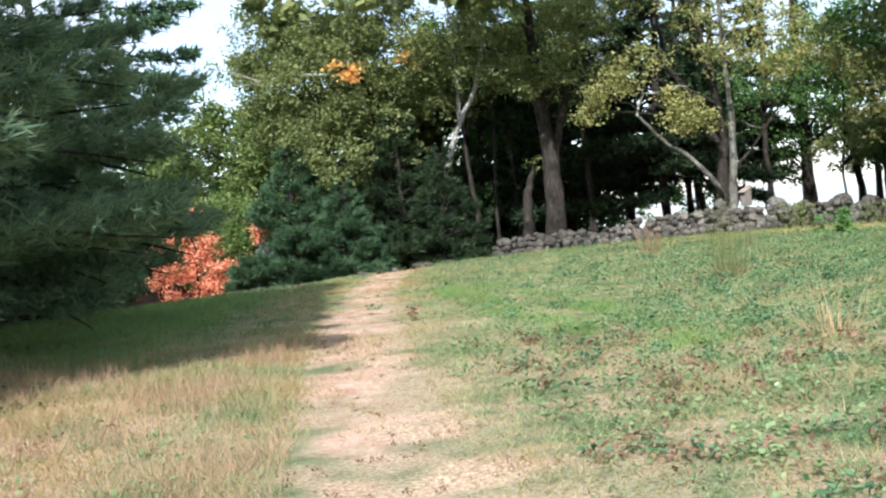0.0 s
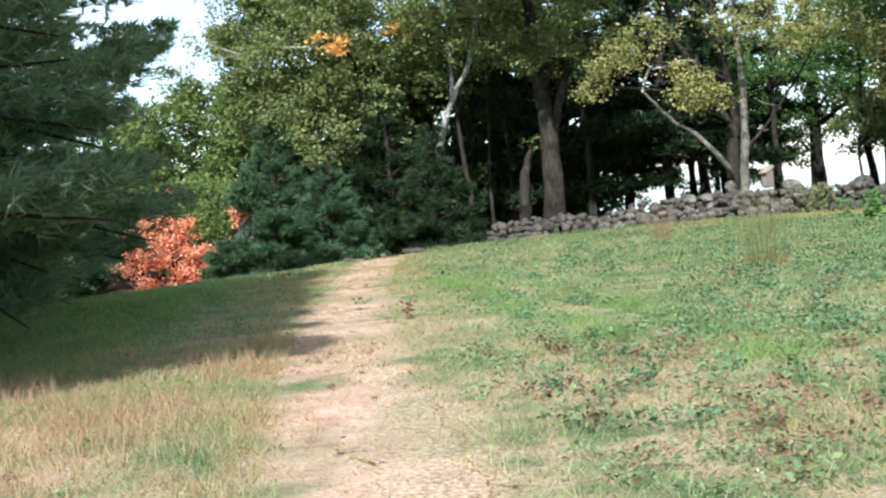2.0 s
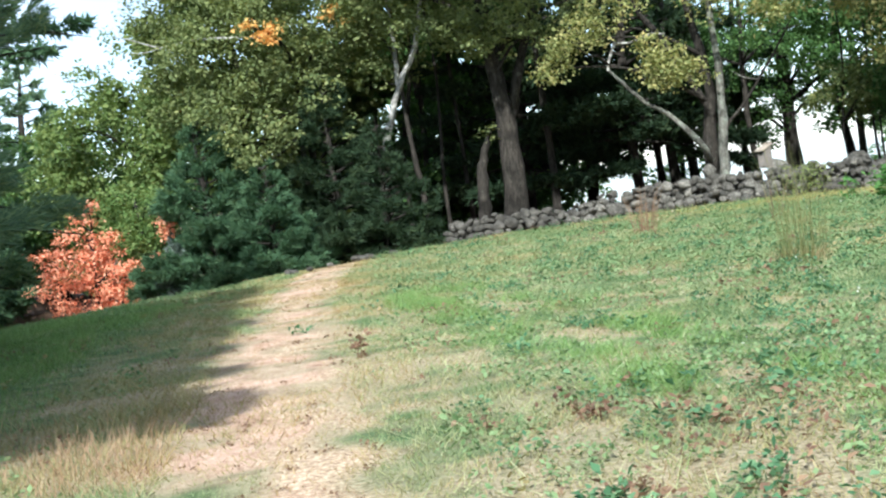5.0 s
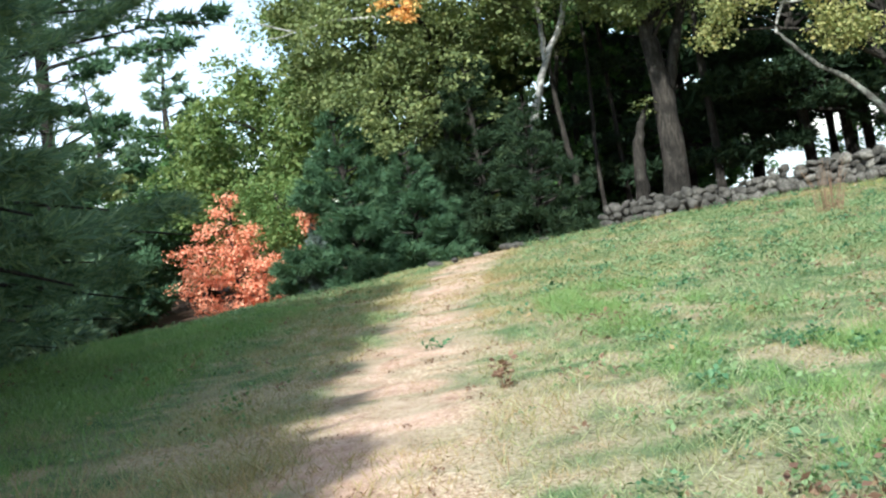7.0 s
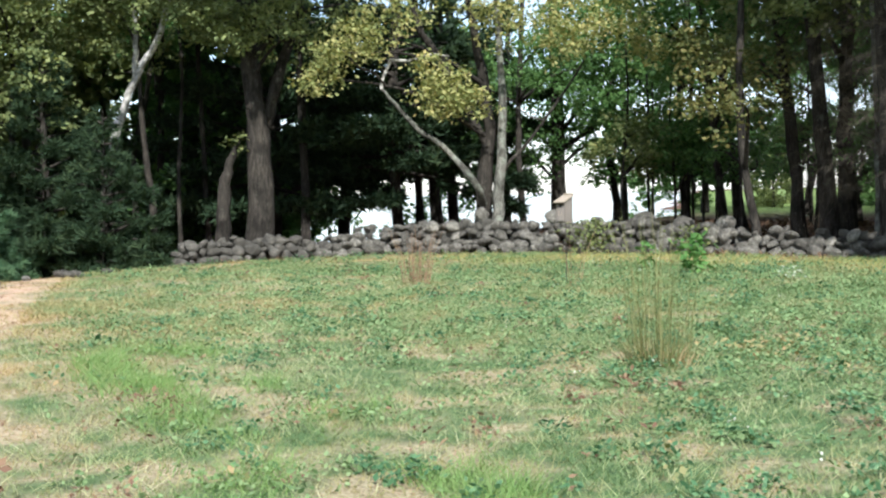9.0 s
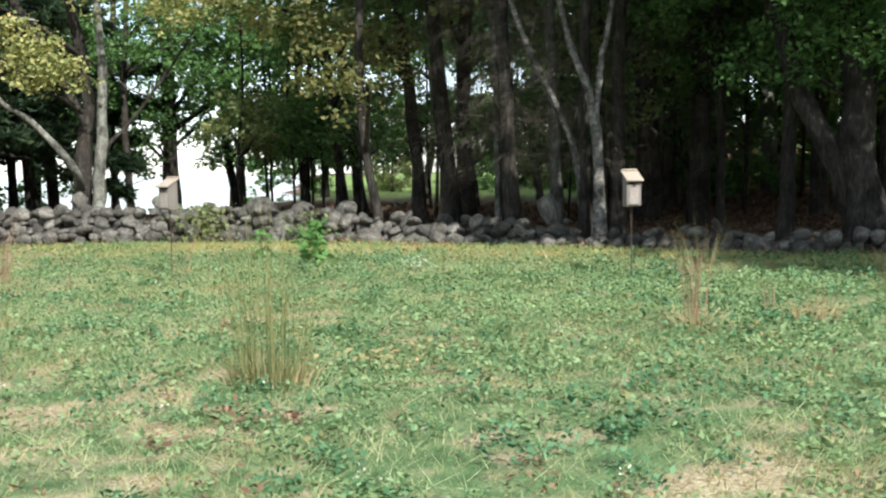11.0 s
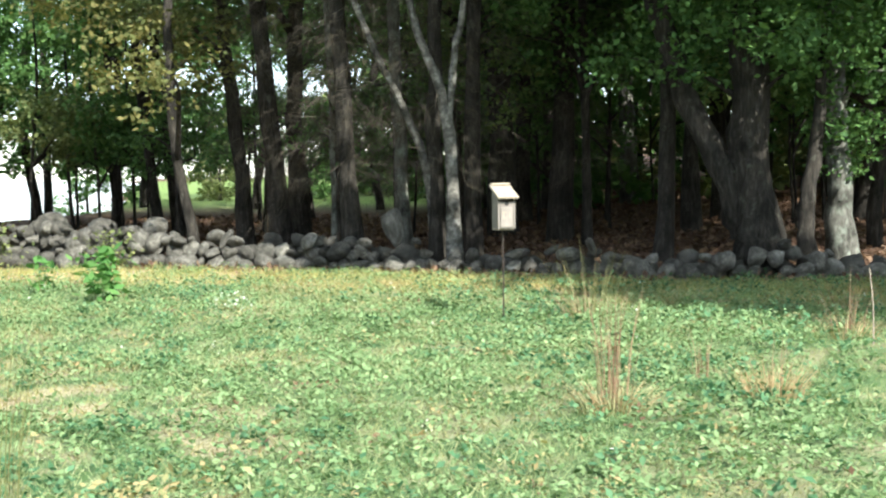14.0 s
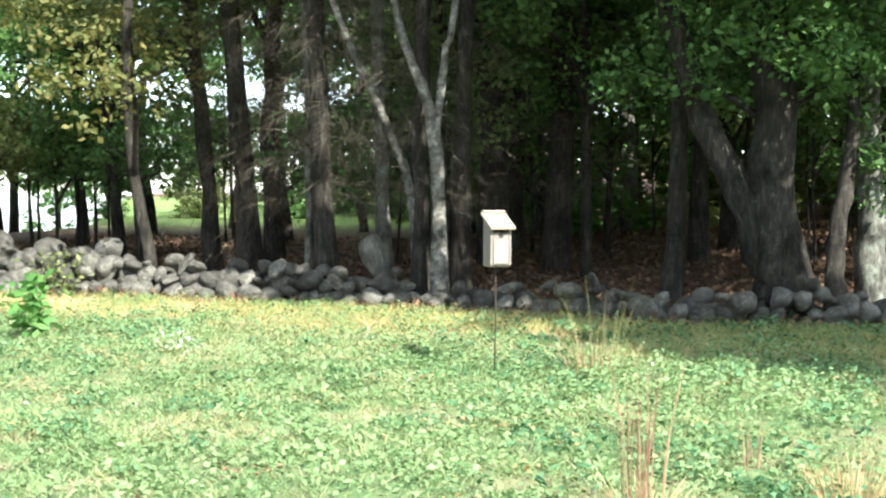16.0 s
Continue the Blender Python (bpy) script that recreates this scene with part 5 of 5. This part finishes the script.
def weed_plants(name, label, mat, count, leaves, reach, size, height, seed, chance, wide=0.62):
    """Broad-leaved weeds: a low dome of folded leaves that point outwards."""
    x, y, r = field_points(count, seed)
    keep = r.random(len(x)) < chance(x, y)
    x, y = x[keep], y[keep]
    grow = np.repeat(0.55 + 0.9 * r.random(len(x)) ** 1.5, leaves)
    x, y = np.repeat(x, leaves), np.repeat(y, leaves)
    n = len(x)
    q, a = np.sqrt(r.random(n)), r.random(n) * 2 * math.pi
    x, y = x + q * reach * grow * np.cos(a), y + q * reach * grow * np.sin(a)
    c = np.stack([x, y, ground_z(x, y) + 0.012 + height * grow * (1 - 0.75 * q * q) * (0.35 + 0.65 * r.random(n))], 1)
    el = r.normal(0.12, 0.4, n)
    a = a + r.normal(0, 0.6, n)
    way = np.stack([np.cos(a) * np.cos(el), np.sin(a) * np.cos(el), np.sin(el)], 1)
    v, f = folded_leaves(c, way, size * grow * (0.6 + 0.7 * r.random(n)), wide, r)
    tagged(mesh_object(name, v, f, mat, None, label), "", "weeds", "", "stuff")


def weedy(x, y, shift, low=0.42, high=0.58):
    off = np.where(line_distance(x, y, TRACK)[1] > 0, 0, line_distance(x, y, TRACK)[0])
    lawn = 1 - 0.75 * (1 - step(1.2, 2.4, line_distance(x, y, FAINT)[0])) * step(5, 8, y)
    return step(low, high, patches(x, y, 1.0, 51 + shift) * 0.5 + patches(x, y, 0.32, 52 + shift) * 0.5 + 0.10 * step(3, 7, x)) * step(0.6, 1.4, off) * lawn


weed_plants("clover_weeds", "bushy mid-green broad-leaved weeds crowding the grass", WEED, 36000, 17, 0.085, 0.035, 0.085, 71, lambda x, y: weedy(x, y, 0) * np.where(y > 17, 0.45, 0.85 + 0.15 * step(4, 6, x)))
weed_plants("dark_weeds", "dense dark green broad-leaved weeds in patches", BROAD, 10000, 20, 0.10, 0.042, 0.12, 72, lambda x, y: weedy(x, y, 4, 0.5, 0.62) * np.where(y > 17, 0.4, 0.9))
weed_plants("rusty_weeds", "rusty brown withered weeds with curled leaves", DEAD_LEAF, 12000, 13, 0.09, 0.04, 0.13, 73,
            lambda x, y: np.maximum(0.55 * weedy(x, y, 8, 0.5, 0.62) * (1 - 0.8 * step(3, 6, x)) * (1 - 0.75 * step(4, 8, y)), np.maximum(np.exp(-((x - 0.9) / 0.6) ** 2 - ((y + 0.2) / 1.0) ** 2), 0.9 * np.exp(-((x - 1.15) / 0.35) ** 2 - ((y - 4.3) / 0.45) ** 2))), 0.42)
weed_plants("yellow_weeds", "yellowing weeds with orange-edged leaves", YELLOW_WEED, 10000, 12, 0.08, 0.034, 0.09, 74,
            lambda x, y: weedy(x, y, 12, 0.5, 0.62) * step(2, 5, x) * (0.8 - 0.5 * step(5.5, 8, x)), 0.55)
weed_clumps("turf_clods", "small brown clods of dead turf on the track", DEAD_LEAF, 9000, 12, 0.045, 0.02, 0.02, 75,
            lambda x, y: (1 - step(0.5, 0.9, line_distance(x, y, TRACK)[0])) * step(0.45, 0.7, patches(x, y, 0.5, 63)))


def blade_field(name, label, mat, x, y, h, width, lean, r):
    n = len(x)
    a = r.random(n) * 2 * math.pi
    side = np.stack([np.cos(a), np.sin(a), np.zeros(n)], 1) * width / 2
    foot = np.stack([x, y, ground_z(x, y) - 0.005], 1)
    tip = foot + np.concatenate([r.normal(0, lean, (n, 2)) * h[:, None], h[:, None]], 1)
    v = np.stack([foot - side, foot + side, tip], 1).reshape(-1, 3)
    tagged(mesh_object(name, v, np.arange(3 * n).reshape(-1, 3), mat, None, label), "", "grass", "", "stuff")


r = np.random.default_rng(51)
x, y = -6.5 + 5.8 * r.random(60000), -2.5 + 9.5 * r.random(60000)
d, _ = line_distance(x, y, TRACK)
keep = (d > 0.55) & (r.random(len(x)) < (0.1 + 0.6 * step(0.35, 0.7, patches(x, y, 0.45, 28))) * (1 - 0.8 * step(4.5, 7, y)))
x, y = x[keep], y[keep]
blade_field("tall_straw", "tall fine straw-coloured grass beside the track", TALL_STRAW, x, y, (0.08 + 0.2 * patches(x, y, 0.6, 29)) * (0.4 + 0.8 * r.random(len(x))), 0.005, 0.5, r)
x, y = -4.5 + 6.0 * r.random(120000), -6.0 + 26 * r.random(120000)
keep = r.random(len(x)) < step(0.45, 0.8, dryness(x, y)) * (0.15 + 0.85 * step(0.4, 0.7, patches(x, y, 0.3, 61)))
x, y = x[keep], y[keep]
blade_field("lying_straw", "loose flattened straw lying on the track", TALL_STRAW, x, y, 0.012 + 0.022 * r.random(len(x)), 0.006, 2.4, r)
x, y = -1.0 + 4.5 * r.random(120000), 3.5 + 11 * r.random(120000)
d, _ = line_distance(x, y, FAINT)
keep = r.random(len(x)) < step(0.12, 0.3, d) * (1 - step(0.45, 0.95, d)) * step(0.42, 0.75, patches(x, y, 0.7, 30) * 0.6 + patches(x, y, 0.22, 70) * 0.4)
x, y = x[keep], y[keep]
blade_field("lush_grass", "bright green fresh grass along a faint track", LUSH, x, y, 0.06 + 0.10 * r.random(len(x)), 0.006, 0.9, r)
x, y = -8.5 + 6.0 * r.random(70000), 5.5 + 13 * r.random(70000)
d, side = line_distance(x, y, TRACK)
keep = (side > 0) & (r.random(len(x)) < step(1.7, 2.6, d + 0.8 * (patches(x, y, 0.7, 66) - 0.5)) * (0.25 + 0.75 * step(0.3, 0.6, patches(x, y, 0.5, 67))))
x, y = x[keep], y[keep]
blade_field("verge_grass", "deep green grass on the shaded verge of the track", LUSH, x, y, 0.06 + 0.09 * r.random(len(x)), 0.008, 0.7, r)
x, y = 5 + 11 * r.random(90000), 12 + 16 * r.random(90000)
d, side = line_distance(x, y, WALL)
keep = (side < 0) & (r.random(len(x)) < step(0.4, 0.9, d) * (1 - step(2.0, 3.6, d + 1.2 * (patches(x, y, 0.9, 68) - 0.5))) * (0.3 + 0.7 * patches(x, y, 0.4, 69)))
x, y = x[keep], y[keep]
blade_field("wall_grass", "yellow-green fine grass along the foot of the wall", GOLD_GRASS, x, y, 0.06 + 0.10 * r.random(len(x)), 0.007, 0.8, r)

r = np.random.default_rng(81)
x, y = -1.5 + 15 * r.random(150000), -5.0 + 27 * r.random(150000)
keep = in_field(x, y) & (r.random(len(x)) < step(0.5, 0.72, patches(x, y, 0.55, 64) * 0.5 + patches(x, y, 0.16, 65) * 0.5) * step(0.4, 0.9, line_distance(x, y, TRACK)[0]) * (1 - 0.65 * step(4, 7, x)))
x, y = x[keep], y[keep]
blade_field("pale_wisps", "pale bent wisps of long field grass", PALE_GRASS, x, y, 0.05 + 0.08 * r.random(len(x)), 0.006, 1.1, r)

# ---- stone wall ----
def stone_mesh(seed):
    r = np.random.default_rng(seed)
    bm = bmesh.new()
    bmesh.ops.create_icosphere(bm, subdivisions=2, radius=0.5)
    cuts = [(Vector(r.normal(0, 1, 3)).normalized(), 0.26 + 0.12 * r.random()) for _ in range(8)]
    for vert in bm.verts:
        for axis, limit in cuts:
            over = vert.co.dot(axis) - limit
            if over > 0:
                vert.co -= axis * over * 0.85
        vert.co *= 1 + 0.05 * r.normal()
    for face in bm.faces:
        face.smooth = True
    me = bpy.data.meshes.new("stone")
    bm.to_mesh(me)
    bm.free()
    me.materials.append(STONE)
    return me


STONES = [stone_mesh(300 + k) for k in range(12)]
STONE_V = [np.array([tuple(v.co) for v in m.vertices]) for m in STONES]
STONE_F = [np.array([tuple(p.vertices) for p in m.polygons]) for m in STONES]
wall_root = tagged(new("wall_stone"), "tumbled dry fieldstone wall along the wood", "stone wall", "", "structure")
legs = [(Vector((*p, 0)), Vector((*q, 0))) for p, q in zip(WALL, WALL[1:])]
rs = np.random.default_rng(77)
singles, rest_v, rest_f, rest_n = [], [], [], 0
run = 0.0
for leg, (p, q) in enumerate(legs):
    length = (q - p).length
    along = (q - p) / length
    inward = Vector((-along.y, along.x, 0))
    for row, depth in ((0, 0.0), (1, 0.36)):
        s_at = [0.0] * 4
        for course in range(4):
            u = 0.05 * course + 0.1 * rs.random()
            while u < length:
                s = run + u
                top = 0.46 + 0.28 * math.exp(-((s - 8.5) / 5.0) ** 2) + 0.05 * math.sin(s * 1.3) - 0.17 * step(12, 19, s)
                w = (0.31 if course == 0 else 0.26 if course == 1 else 0.22) * (0.5 + 0.9 * rs.random()) * (1 - 0.2 * float(step(12, 18, s)))
                hh = min(w * (0.6 + 0.4 * rs.random()), 0.27)
                zc = 0.08 + 0.165 * course + 0.02 * rs.normal()
                if zc + hh * 0.4 < top + 0.07 * rs.normal():
                    c = p + along * (u + w / 2) + inward * (depth + 0.05 * course * (1 if row == 0 else -1) + 0.05 * rs.normal())
                    m = Matrix.Translation((c.x, c.y, gz(c.x, c.y) + zc)) @ Euler((0.35 * rs.normal(), 0.3 * rs.normal(), math.atan2(along.y, along.x) + 0.35 * rs.normal())).to_matrix().to_4x4() @ Matrix.Diagonal((w * 1.28, (0.36 + 0.1 * rs.normal()) * 1.1, hh * 1.3, 1))
                    kind = int(rs.integers(0, 12))
                    if row == 0 and 3.0 < s < 26.5 and len(singles) < 300:
                        singles.append((kind, m))
                    else:
                        mm = np.array(m)
                        rest_v.append(STONE_V[kind] @ mm[:3, :3].T + mm[:3, 3])
                        rest_f.append(STONE_F[kind] + rest_n)
                        rest_n += len(STONE_V[kind])
                u += w * (0.92 + 0.1 * rs.random())
    run += length
for (bx, by), w, hh, zc in (((12.35, 21.6), 0.36, 0.62, 0.62), ((9.0, 26.3), 0.6, 0.5, 0.62), ((7.6, 27.9), 0.55, 0.42, 0.75), ((10.2, 25.0), 0.5, 0.4, 0.55), ((6.2, 28.8), 0.45, 0.4, 0.78)):
    singles.append((int(rs.integers(0, 12)), Matrix.Translation((bx, by, gz(bx, by) + zc)) @ Euler((0.1, 0.1, rs.random() * 3)).to_matrix().to_4x4() @ Matrix.Diagonal((w, w * 0.8, hh, 1))))
tagged(mesh_object("rubble", np.concatenate(rest_v), np.concatenate(rest_f), STONE, wall_root, "heap of grey fieldstones", True), "", "", "", "stuff")
for kind, m in singles:
    ob = new("stone", STONES[kind])
    ob.parent, ob.matrix_basis = wall_root, m

# loose stones on the field's rim beside the hemlocks
for bx, by, w in ((-3.7, 24.4, 0.34), (-3.35, 24.8, 0.26), (-3.2, 27.5, 0.30), (-2.2, 27.0, 0.36), (-2.5, 27.5, 0.42), (-1.7, 27.6, 0.34)):
    loose = new("fieldstone", STONES[int(rs.integers(0, 12))])
    loose.matrix_basis = Matrix.Translation((bx, by, gz(bx, by) + 0.18 * w)) @ Euler((0.1, 0.15, 3 * rs.random())).to_matrix().to_4x4() @ Matrix.Diagonal((w, w * 0.7, w * 0.5, 1))
    tagged(loose, "loose grey fieldstone half sunk in the grass", "stone", "loose stones")
